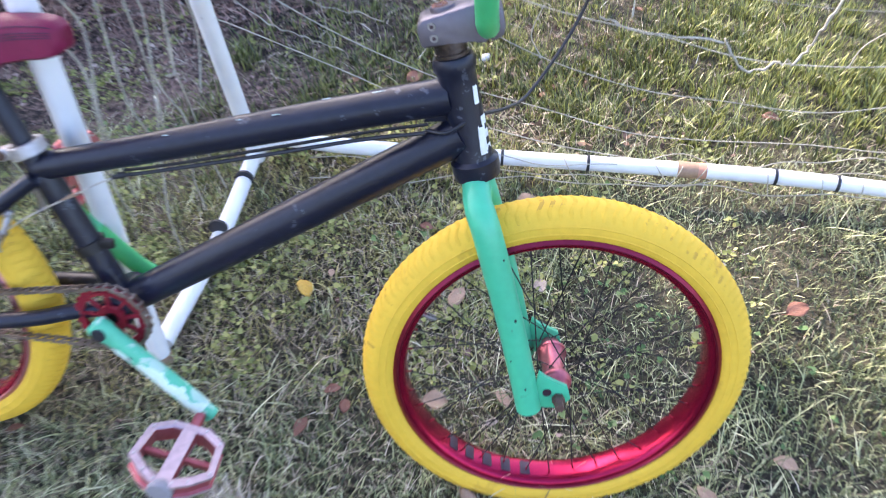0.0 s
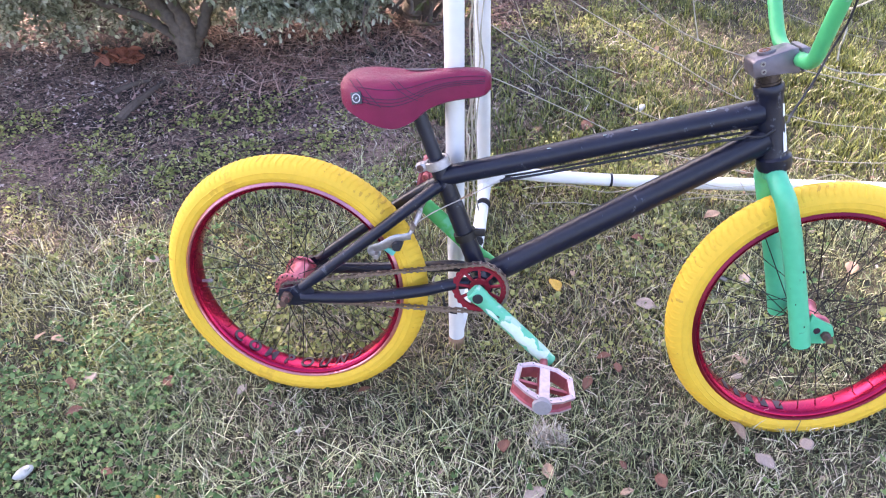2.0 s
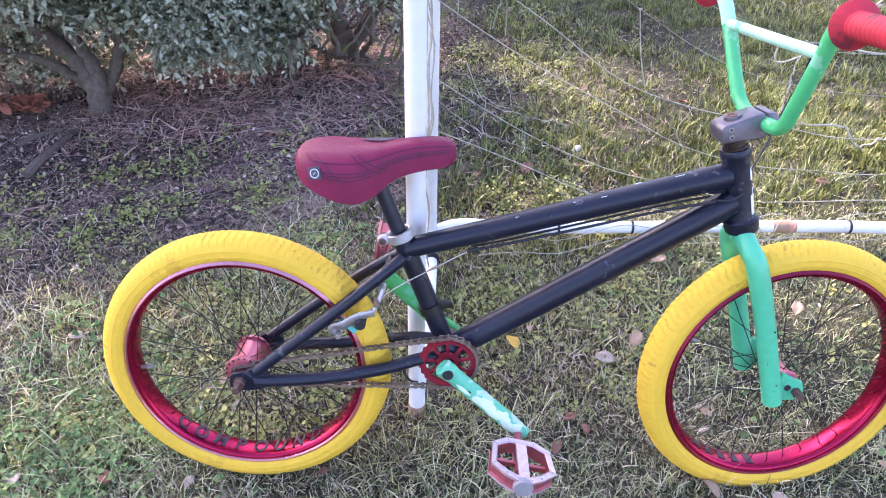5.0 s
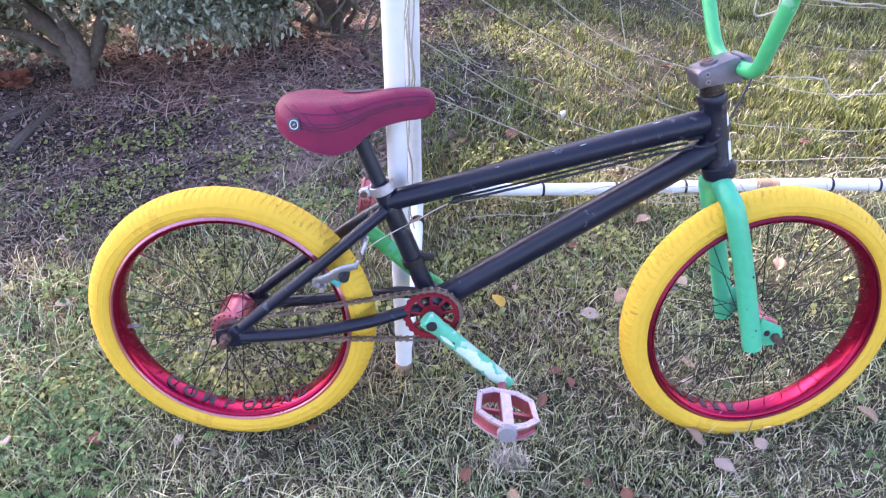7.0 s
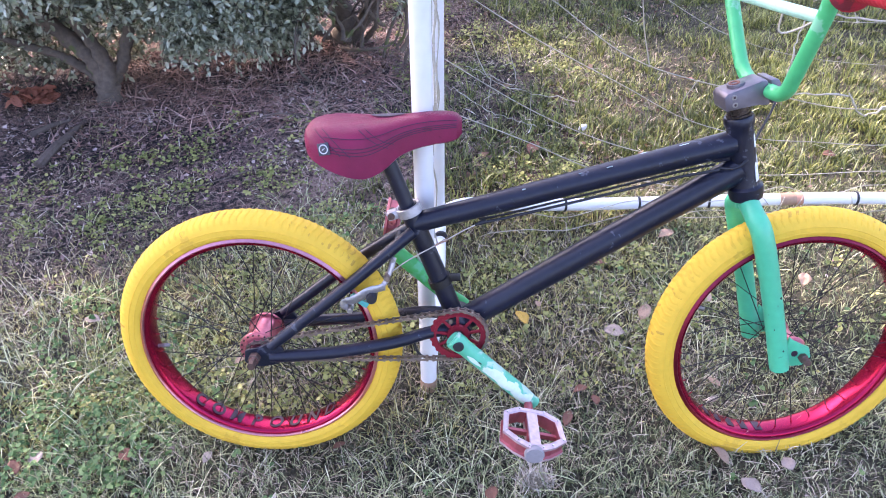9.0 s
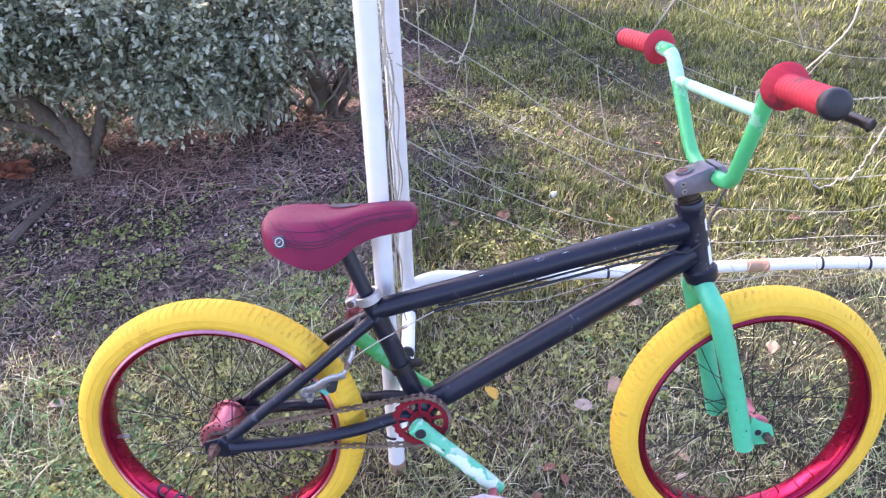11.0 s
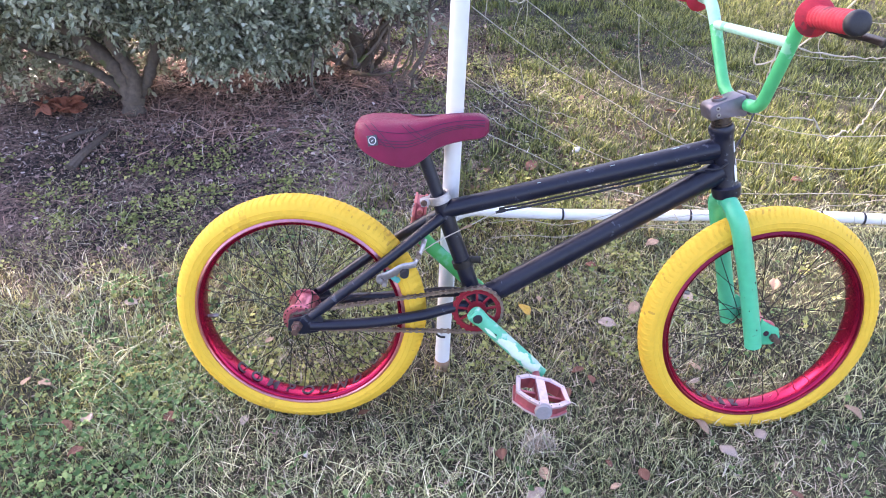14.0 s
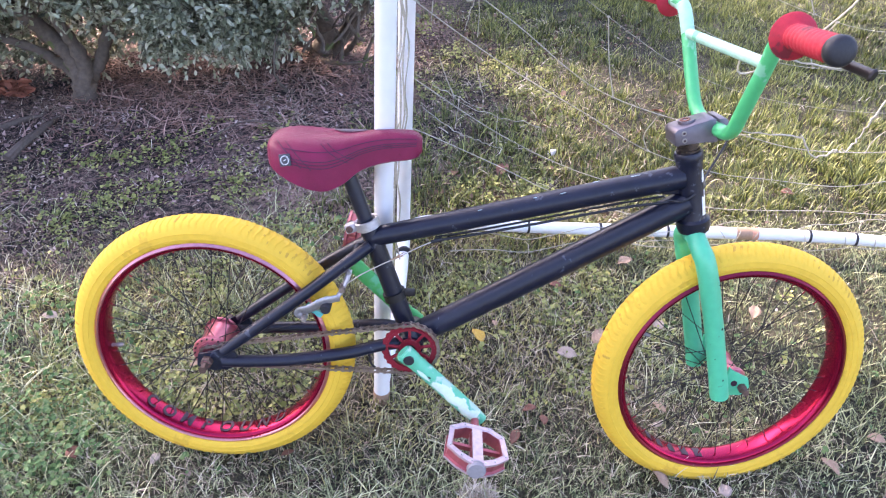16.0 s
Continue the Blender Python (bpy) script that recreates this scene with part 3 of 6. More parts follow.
def weeds():
    """Loose rosettes of rounded leaves on short stalks."""
    x, y = scatter(15000, -2.4, 0.6, 0.75, 3.3, lambda x, y: (1 - 0.85 * step(0.1, 0.5, x)) * (0.16 + 0.88 * step(0.25, 0.7, vnoise(x, y, 2.6, 23))) * (0.10 + 0.90 * step(0.38, 0.74, vnoise(x, y, 9.0, 24))) * np.maximum(step(2.25, 1.75, y) * (1 + 0.8 * step(1.5, 1.2, y)), 0.7 * step(-0.6, -0.3, x)))
    k = len(x)
    per = 7
    hx, hy = np.repeat(x, per), np.repeat(y, per)
    n = k * per
    az, r = rng.random(n) * 2 * np.pi, np.repeat(0.008 + 0.024 * rng.random(k), per) * (0.4 + 0.9 * rng.random(n))
    px, py = hx + r * np.cos(az), hy + r * np.sin(az)
    pz = lie(hx, hy) + np.repeat(0.006 + 0.020 * rng.random(k), per) * (0.5 + rng.random(n))
    leaflets("weeds", px, py, pz, np.repeat(0.0055 + 0.007 * rng.random(k), per) * (0.6 + 0.7 * rng.random(n)), "small yellow-green weeds scattered over the bare soil", WEED, "weeds", 0.55, 0.95, 0.06)


weeds()


def litter():
    """Needles, crumbs, chips and reddish twigs on the bare soil."""
    x, y = scatter(60000, -3.0, 0.3, 1.0, 3.6, lambda x, y: bare(x, y) * (0.3 + 0.7 * vnoise(x, y, 3.0, 31)))
    k = len(x)
    blades("needle_litter", x, y, 0.002 + 0.012 * rng.random(k) ** 2, 0.0024 * (0.5 + rng.random(k)), 0.022 * (0.3 + rng.random(k) ** 2 * 2.6), "brown and purplish needle litter on the soil", NEEDLE, 2, 0.010, "litter")
    x, y = scatter(9000, -2.6, -0.3, 1.55, 2.75, lambda x, y: bare(x, y) ** 2 * (0.06 + 0.94 * step(1.90, 2.15, y) * step(-1.7, -1.4, x)))
    k = len(x)
    blades("twig_litter", x, y, 0.004 + 0.030 * rng.random(k) ** 2, 0.0040 * (0.5 + rng.random(k)), 0.03 + 0.11 * rng.random(k), "reddish brown fine twig litter under the shrub", TWIG_RED, 3, 0.016, "litter")
    x, y = scatter(64000, -2.4, 1.2, 0.2, 3.2, lambda x, y: 0.05 + 0.95 * bare(x, y))
    leaflets("leaf_crumbs", x, y, lie(x, y) + 0.002 + 0.004 * rng.random(len(x)), 0.0062 * (0.35 + rng.random(len(x)) ** 3 * 2.4), "crumbled leaf litter and bark chips under the shrub", NEEDLE, "litter", 0.9, 0.75, 0.22)

    x, y = scatter(4000, -0.6, 1.0, 1.35, 3.2, lambda x, y: step(0.85, 0.0, x - 0.2 * (y - 1.5)) * (0.15 + 0.85 * step(0.35, 0.65, vnoise(x, y, 4.0, 33))))
    leaflets("leaf_crumbs", x, y, lie(x, y) + 0.006 + 0.014 * rng.random(len(x)), 0.013 * (0.35 + rng.random(len(x)) ** 2 * 1.6), "brown curled leaf scraps in the worn grass behind the goal", LITTER, "litter", 0.9, 0.8, 0.15)


litter()


# ---- bicycle ----
BIKE = pose(-0.7895, 0.739, 0.2585, 0, 0, -6.2) @ pose(0, 0, 0, -11, 0, 0)
STEER = radians(6.0)
HEAD_LOW, HEAD_TOP = Vector((0.831, 0, 0.269)), Vector((0.8005, 0, 0.397))
AXIS = (HEAD_TOP - HEAD_LOW).normalized()
TURNED = Matrix.Translation(HEAD_LOW) @ Matrix.Rotation(STEER, 4, AXIS) @ Matrix.Translation(-HEAD_LOW)
FRONT_AXLE = Vector((0.947, 0, -0.022))
BB = Vector((0.358, 0, 0.027))
SEAT_TOP = Vector((0.282, 0, 0.247))
bike = thing("bicycle", "black-framed stunt bicycle with yellow tyres leaning on a white post", "bicycle", BIKE)


def at(v, m=Matrix()):
    return m @ Matrix.Translation(Vector(v))


def frame_parts():
    f = part("frame", tube([(0.800, 0, 0.354), (0.62, 0, 0.309), (0.42, 0, 0.258), (0.290, 0, 0.226)], [0.0205, 0.0195, 0.018, 0.0175], 20), BLACK, bike, "worn matt black tubular steel frame")
    part("down_tube", tube([(0.815, 0, 0.311), (0.62, 0, 0.190), (0.368, 0, 0.034)], [0.0225, 0.0225, 0.0215], 20), BLACK, f)
    seat = (SEAT_TOP - BB).normalized()
    part("seat_tube", tube([BB + seat * 0.015, BB + seat * 0.13, SEAT_TOP + seat * 0.012], [0.017, 0.0165, 0.0165], 20), BLACK, f)
    rings = [(0.026, -0.008), (0.0275, 0.0), (0.0275, 0.012), (0.0225, 0.016), (0.0205, 0.03), (0.0205, 0.10), (0.0212, 0.116), (0.0232, 0.120), (0.0232, 0.129), (0.0215, 0.133)]
    part("head_tube", tube([HEAD_LOW + AXIS * y for r, y in rings], [r for r, y in rings], 24), BLACK, f)
    # gusset under the two tubes
    part("gusset", slab([(0.80, 0.325), (0.80, 0.338), (0.775, 0.333), (0.770, 0.322)], -0.004, 0.004, bevel=0.001), BLACK, f)
    part("bottom_bracket", lathe([(0.018, -0.036), (0.0225, -0.036), (0.0235, -0.034), (0.0235, 0.034), (0.0225, 0.036), (0.018, 0.036)], 28, m=Matrix.Translation(BB)), BLACK, f)
    for s in (-1, 1):
        part("seat_stay", tube(smooth_path([(0.287, s * 0.014, 0.216), (0.245, s * 0.028, 0.186), (0.165, s * 0.046, 0.125), (0.028, s * 0.056, 0.018)], 5), [0.0105] * 15 + [0.009], 12), BLACK, f)
        part("chain_stay", tube(smooth_path([(0.345, s * 0.024, 0.030), (0.300, s * 0.036, 0.028), (0.245, s * 0.046, 0.017), (0.14, s * 0.055, 0.004), (0.026, s * 0.056, -0.003)], 5), [0.011] * 20 + [0.0095], 12), BLACK, f)
        part("dropout", slab([(-0.020, -0.010), (-0.012, -0.019), (0.012, -0.021), (0.040, -0.016), (0.052, -0.006), (0.052, 0.012), (0.040, 0.034), (0.030, 0.028), (0.008, 0.016), (-0.016, 0.013)], s * 0.056 - 0.0032, s * 0.056 + 0.0032, bevel=0.0012), BLACK, f)
    part("stay_bridge", tube([(0.262, -0.022, 0.199), (0.262, 0.022, 0.199)], 0.008, 10), BLACK, f)
    # cable guide clamped round the seat tube
    g = BB + seat * 0.092
    gm = Matrix.Translation(g) @ seat.to_track_quat("Y", "Z").to_matrix().to_4x4()
    part("cable_clamp", lathe([(0.0165, -0.007), (0.0205, -0.007), (0.0205, 0.007), (0.0165, 0.007)], 24, m=gm), BLACK_RAW, f)
    part("clamp_ear", block(0.020, 0.009, 0.013, Matrix.Translation(g + Vector((0.026, -0.004, 0.008))), 0.002), BLACK_RAW, f)
    # seat clamp
    c = SEAT_TOP + seat * 0.004
    cm = Matrix.Translation(c) @ seat.to_track_quat("Y", "Z").to_matrix().to_4x4()
    k = part("seat_clamp", lathe([(0.0168, -0.0075), (0.0205, -0.0085), (0.022, -0.0075), (0.022, 0.0075), (0.0205, 0.0085), (0.0168, 0.0075)], 28, m=cm), BRAKE, bike, "dull silver clamp ring")
    part("clamp_lug", block(0.019, 0.017, 0.016, Matrix.Translation(c + Vector((-0.027, -0.004, -0.007))) @ pose(0, 0, 0, 0, -19, 0), 0.003), BRAKE, k)
    part("bolt", lathe([(0.0005, -0.0115), (0.0026, -0.0115), (0.0030, -0.0133), (0.0056, -0.0133), (0.0062, -0.012), (0.0062, 0.014)], 16, m=Matrix.Translation(c + Vector((-0.029, -0.002, -0.007))), closed=False), DARK_RUST, k, "rusty clamp bolt")
    part("seat_post", tube([SEAT_TOP - seat * 0.03, SEAT_TOP + seat * 0.07, SEAT_TOP + seat * 0.118], 0.0127, 18), BLACK, bike)


frame_parts()


def saddle():
    # station: along, half width, top, bottom edge
    st = [(0.106, 0.022, 0.416, 0.395), (0.114, 0.042, 0.424, 0.386), (0.130, 0.055, 0.429, 0.376), (0.155, 0.0635, 0.431, 0.365), (0.182, 0.0665, 0.430, 0.356), (0.210, 0.062, 0.429, 0.352), (0.237, 0.049, 0.429, 0.360),
          (0.262, 0.036, 0.431, 0.377), (0.290, 0.0275, 0.434, 0.387), (0.320, 0.0245, 0.436, 0.393), (0.345, 0.0235, 0.436, 0.396), (0.360, 0.020, 0.433, 0.400), (0.369, 0.011, 0.426, 0.407)]
    st = [(0.1255 + (x - 0.106) * 0.937, w, t - 0.021, b - 0.021) for x, w, t, b in st]
    fine = smooth_path([(x, w, t) for x, w, t, b in st], 5)
    low = smooth_path([(x, w, b) for x, w, t, b in st], 5)

    def skin(i, a, out=0.0):
        """Point of station i at angle a (0 at the right edge, pi at the left)."""
        x, w, t = fine[i]
        b = low[i].z
        c, s = math.cos(a), math.sin(a)
        y = -w * math.copysign(abs(c) ** 0.62, c)
        z = b + (t - b) * abs(s) ** 0.55 - 0.0032 * math.exp(-(y / 0.012) ** 2) * max(math.sin(math.pi * (x - 0.14) / 0.14), 0) ** 2
        n = Vector((0, -c, s))
        return Vector((x, y, z)) + n * out

    bm = bmesh.new()
    n = 22
    rows = [[bm.verts.new(skin(i, math.pi * j / n)) for j in range(n + 1)] for i in range(len(fine))]
    base = []
    for i, r in enumerate(rows):
        x, w, t = fine[i]
        base.append([bm.verts.new((x, -w * 0.8, low[i].z - 0.003)), bm.verts.new((x, w * 0.8, low[i].z - 0.003))])
    for i in range(len(rows) - 1):
        r, q = rows[i], rows[i + 1]
        for j in range(n):
            bm.faces.new((r[j], r[j + 1], q[j + 1], q[j]))
        bm.faces.new((r[n], base[i][1], base[i + 1][1], q[n]))
        bm.faces.new((base[i][1], base[i][0], base[i + 1][0], base[i + 1][1]))
        bm.faces.new((base[i][0], r[0], q[0], base[i + 1][0]))
    bm.faces.new(rows[0] + [base[0][1], base[0][0]])
    bm.faces.new((rows[-1] + [base[-1][1], base[-1][0]])[::-1])
    s = part("saddle", bm, LEATHER, bike, "burgundy padded saddle with dark stitching and scuffed top")
    last = len(fine) - 1
    for side in (1, -1):
        for a0, a1 in ((0.22, 0.34), (0.28, 0.43), (0.35, 0.53), (0.66, 0.78)):
            ang = lambda i, a0=a0, a1=a1: (a0 + (a1 - a0) * (i / last)) if side > 0 else math.pi - (a0 + (a1 - a0) * (i / last))
            part("stitching", tube([skin(i, ang(i), 0.0004) for i in range(13, last - 4)], 0.0006, 5), THREAD, s)
        for i0 in (18, 21, 32, 34):
            seq = [(0.22, 0), (0.42, -3), (0.7, -6), (1.1, -9)]
            line = []
            for (a0, d0), (a1, d1) in zip(seq, seq[1:]):
                for k in range(8):
                    at_i, a = i0 + d0 + (d1 - d0) * k / 8, a0 + (a1 - a0) * k / 8
                    a = a if side > 0 else math.pi - a
                    line.append(skin(math.floor(at_i), a, 0.0006).lerp(skin(math.floor(at_i) + 1, a, 0.0006), at_i % 1))
            part("stitching", tube(line, 0.0006, 5), THREAD, s)
    part("worn_patch", tube([skin(i, math.pi * 0.56, 0.0005) for i in range(26, 38)], [0.002 + 0.011 * math.sin(math.pi * (i - 25) / 13) for i in range(26, 38)], 10, 0.05, (0, 0.1, 1)), mat("scuffed_vinyl", (0.075, 0.05, 0.075), 0.7, 0, 0.3, 60, 0.4, 300), s, "dark scuffed patch")
    # badge sewn on the rear flank
    b0 = skin(13, 0.30, 0.0006)
    nrm = (skin(14, 0.30) - skin(12, 0.30)).cross(skin(13, 0.40) - skin(13, 0.22)).normalized()
    if nrm.y > 0:
        nrm = -nrm
    bmx = Matrix.Translation(b0) @ nrm.to_track_quat("Y", "Z").to_matrix().to_4x4()
    bd = part("badge", slab([(-0.0095, -0.0095), (0.0095, -0.0095), (0.0095, 0.0095), (-0.0095, 0.0095)], -0.0006, 0.0012, m=bmx @ pose(0, 0, 0, 0, 12, 0), bevel=0.0004), BADGE, s, "small black badge with a thin grey ring")
    part("round_mark", lathe([(0.0060, 0.0010), (0.0074, 0.0010), (0.0074, 0.0015), (0.0060, 0.0015)], 28, m=bmx), BADGE_GREY, bd)
    part("round_mark", block(0.0050, 0.0006, 0.0010, bmx @ Matrix.Translation((0, 0.0014, 0)) @ pose(0, 0, 0, 0, 40, 0), 0.0002), BADGE_GREY, bd)


saddle()


def wheel(name, label, m, hub_profile, hub_mat, lettering, valve_at, turn, edge):
    root = part(name, lathe(hub_profile, 36, closed=False), hub_mat, bike, label, m)
    # tyre: round body with rows of low blocks
    prof, R = [], 0.2272
    for j in range(28):
        w = 2 * math.pi * j / 28
        prof.append((R + 0.0284 * math.cos(w), 0.0285 * math.sin(w)))
    prof = [p for p in prof if p[0] > 0.2110]
    prof = sorted(prof, key=lambda p: math.atan2(p[1], p[0] - R))
    prof = [(0.2100, -0.0175)] + prof + [(0.2100, 0.0175)]
    part("tyre", lathe(prof, 144), YELLOW, root, "bright yellow rubber tyre with small worn blocks")
    for c in (radians(78), radians(98), radians(-78), radians(-98)):
        ra, ya = R + 0.0284 * math.cos(c), 0.0285 * math.sin(c)
        part("sidewall_ridge", lathe([(ra - 0.0012, ya), (ra, ya + math.copysign(0.0009, ya)), (ra + 0.0012, ya), (ra, ya - math.copysign(0.001, ya))], 96), YELLOW, root)
    bm = bmesh.new()
    for i in range(124):
        w = 2 * math.pi * i / 124
        rows = []
        for k in range(11):
            c = -1.10 + 0.22 * k
            ww = w + 0.024 * abs(c) + 0.006 * math.sin(7.0 * c)
            high = 0.0006 if 0 < k < 10 else -0.0002
            row = []
            for dw, lift in ((-0.0130, -0.0005), (-0.0060, high), (0.0060, high), (0.0130, -0.0005)):
                ra = R + (0.0285 + lift) * math.cos(c)
                row.append(bm.verts.new((ra * math.cos(ww + dw), (0.0286 + lift) * math.sin(c), ra * math.sin(ww + dw))))
            rows.append(row)
        for a, b in zip(rows, rows[1:]):
            for q in range(3):
                bm.faces.new((a[q], a[q + 1], b[q + 1], b[q]))
    tagged(part("tread", bm, TREAD, root, "low worn slanted tread ribs"), kind="stuff")
    rim = [(0.2140, -0.0185), (0.2150, -0.0165), (0.2110, -0.0150), (0.2060, -0.0120), (0.2060, 0.0120), (0.2110, 0.0150), (0.2150, 0.0165), (0.2140, 0.0185), (0.2075, 0.0187), (0.2035, 0.0175),
           (0.2015, 0.0150), (0.2000, 0.0080), (0.1995, 0.0), (0.2000, -0.0080), (0.2015, -0.0150), (0.2035, -0.0175), (0.2075, -0.0187)]
    part("rim", lathe([(r - 0.0026, y * 1.2) for r, y in rim], 120), RED_METAL, root, "glossy red anodised rim")
    for sd in (-1, 1):
        part("rim_edge", lathe([(0.2070, sd * 0.0215), (0.2068, sd * 0.0250), (0.2076, sd * 0.0264), (0.2088, sd * 0.0268), (0.2142, sd * 0.0232), (0.2110, sd * 0.0205)], 120), edge, root, "maroon rim edge tinted pink for sky glare" if edge is RIM_EDGE else "dark maroon rim edge")
    shapes = []
    for s in (-1, 1):
        for k in (-1, 1):
            sp = bmesh.new()
            a = Vector((0.026 * math.cos(0.9 * k), s * 0.030, 0.026 * math.sin(0.9 * k)))
            b = Vector((0.1980, s * 0.003, 0.0))
            sweep(sp, [a, b], 0.0009, 5)
            shapes.append((sp, s, k))
    datas = []
    for sp, s, k in shapes:
        o = part("spoke", sp, BLACK_RAW, root)
        o.matrix_basis = Matrix.Rotation(turn, 4, "Y")
        datas.append((o, s, k))
        nb = part("nipple", tube([(0.1980, s * 0.003, 0), (0.1905, s * 0.0034, 0)], 0.0014, 6), RED_PAINT, root)
        nb.matrix_basis = Matrix.Rotation(turn, 4, "Y")
        datas[-1] = (o, s, k, nb)
    for q, (o, s, k, nb) in enumerate(datas):
        off = q * 2 * math.pi / 36
        o.matrix_basis = nb.matrix_basis = Matrix.Rotation(turn + off, 4, "Y")
        for i in range(1, 9):
            for src in (o, nb):
                c = new(src.name.split(".")[0], src.data)
                c.parent = root
                c.matrix_basis = Matrix.Rotation(turn + off + i * 2 * math.pi / 9, 4, "Y")
    v = part("valve", tube([(0.197, 0, 0), (0.189, 0, 0), (0.188, 0, 0), (0.178, 0, 0), (0.175, 0, 0)], [0.0034, 0.0032, 0.0040, 0.0040, 0.0022], 10), BOLT, root, "dull valve with cap")
    v.matrix_basis = Matrix.Rotation(valve_at, 4, "Y")
    lettering(root)
    top = max(r for r, y in hub_profile)
    for sd in (-1, 1):
        y0 = sd * (0.0305 if top > 0.03 else 0.0275)
        part("hub_flange", lathe([(top * 0.62, y0 - sd * 0.0012), (top + 0.0008, y0 - sd * 0.0010), (top + 0.0014, y0 + sd * 0.002), (top + 0.0004, y0 + sd * 0.0046), (top * 0.90, y0 + sd * 0.0056), (top * 0.86, y0 + sd * 0.0040), (top * 0.76, y0 + sd * 0.0042), (top * 0.72, y0 + sd * 0.0060), (top * 0.64, y0 + sd * 0.0062)], 40), HUB_RED, root, "faded pinkish red hub flange")
    return root


HUB_REAR = [(0.007, -0.072), (0.007, -0.060), (0.0100, -0.056), (0.0105, -0.046), (0.0125, -0.0455), (0.0125, -0.040), (0.0185, -0.0385), (0.0205, -0.0365), (0.0215, -0.0385), (0.0235, -0.0385), (0.0245, -0.0360), (0.0275, -0.036), (0.0325, -0.0345), (0.0325, -0.0305), (0.0290, -0.0300),
            (0.0285, -0.0260), (0.0290, -0.0200), (0.0285, -0.012), (0.0285, 0.012), (0.0290, 0.0200), (0.0285, 0.0260), (0.0290, 0.0300), (0.0325, 0.0305), (0.0325, 0.0345), (0.0275, 0.036), (0.0215, 0.0365), (0.0215, 0.0395), (0.0165, 0.040), (0.012, 0.050), (0.007, 0.056), (0.007, 0.072)]
HUB_FRONT = [(0.0065, -0.066), (0.0065, -0.052), (0.013, -0.049), (0.015, -0.038), (0.0175, -0.034), (0.0195, -0.031), (0.0195, -0.027), (0.0165, -0.022), (0.0155, -0.010), (0.0155, 0.010), (0.0165, 0.022), (0.0195, 0.027),
             (0.0195, 0.031), (0.015, 0.038), (0.013, 0.049), (0.0065, 0.052), (0.0065, 0.066)]


def rim_text(body, mid, size, gap):
    """Letters bent along the rim bed, centred on the angle mid (from +X towards -Z)."""
    def make(root):
        n = len(body)
        for i, ch in enumerate(body):
            cu = bpy.data.curves.new("letter", "FONT")
            cu.body, cu.size, cu.align_x, cu.align_y, cu.extrude, cu.offset = ch, size, "CENTER", "CENTER", 0.0002, 0.0009
            tmp = bpy.data.objects.new("letter", cu)
            scene.collection.objects.link(tmp)
            me = bpy.data.meshes.new_from_object(tmp.evaluated_get(bpy.context.evaluated_depsgraph_get()))
            bpy.data.objects.remove(tmp)
            me.materials.clear()
            me.materials.append(INK)
            a = mid - (i - (n - 1) / 2) * gap
            o = new("letter", me)
            o.parent = root
            # letter x runs along the rim, its top points away from the viewer, its face to the hub
            o.matrix_basis = Matrix.Rotation(a, 4, "Y") @ Matrix.Translation((0.1963, 0.0, 0)) @ Matrix(((0, 0, -1, 0), (0, 1.25, 0, 0), (1.0, 0.25, 0, 0), (0, 0, 0, 1)))
    return make


def rim_bars(mid, gap, count):
    def make(root):
        for i in range(count):
            o = part("print_mark", block(0.0006, 0.024, 0.0145, Matrix.Translation((0.1965, 0, 0)), 0.0002), INK, root)
            o.matrix_basis = Matrix.Rotation(mid - (i - (count - 1) / 2) * gap, 4, "Y")
    return make


wheel("rear_wheel", "rear wheel with faded red hub, black spokes and lettered red rim", Matrix.Identity(4), HUB_REAR, HUB_RED, rim_text("COMPOUND", radians(96), 0.033, 0.194), radians(176), 0.05, RIM_EDGE)
wheel("front_wheel", "front wheel with red hub, black spokes and printed red rim", at(FRONT_AXLE, TURNED), HUB_FRONT, HUB_RED, rim_bars(radians(114), 0.150, 5), radians(205), 0.11, RIM_DARK)


def hub_driver():
    """Ribbed sprocket driver beside the rear hub."""
    prof = [(0.008, -0.0555), (0.0150, -0.0550)]
    for i in range(5):
        prof += [(0.0168 if i % 2 else 0.0150, -0.0545 + i * 0.0030), (0.0168 if i % 2 else 0.0150, -0.0525 + i * 0.0030), (0.0135, -0.0522 + i * 0.0030), (0.0135, -0.0516 + i * 0.0030)]
    for i in range(18):
        a = 2 * math.pi * i / 18
        part("spoke_head", tube([(0.0296 * math.cos(a), -0.0352, 0.0296 * math.sin(a)), (0.0296 * math.cos(a), -0.0376, 0.0296 * math.sin(a))], 0.0017, 7), BLACK_RAW, bike)
    part("sprocket_driver", lathe(prof + [(0.008, -0.0395)], 30), DRIVER, bike, "dark maroon ribbed sprocket driver")


hub_driver()


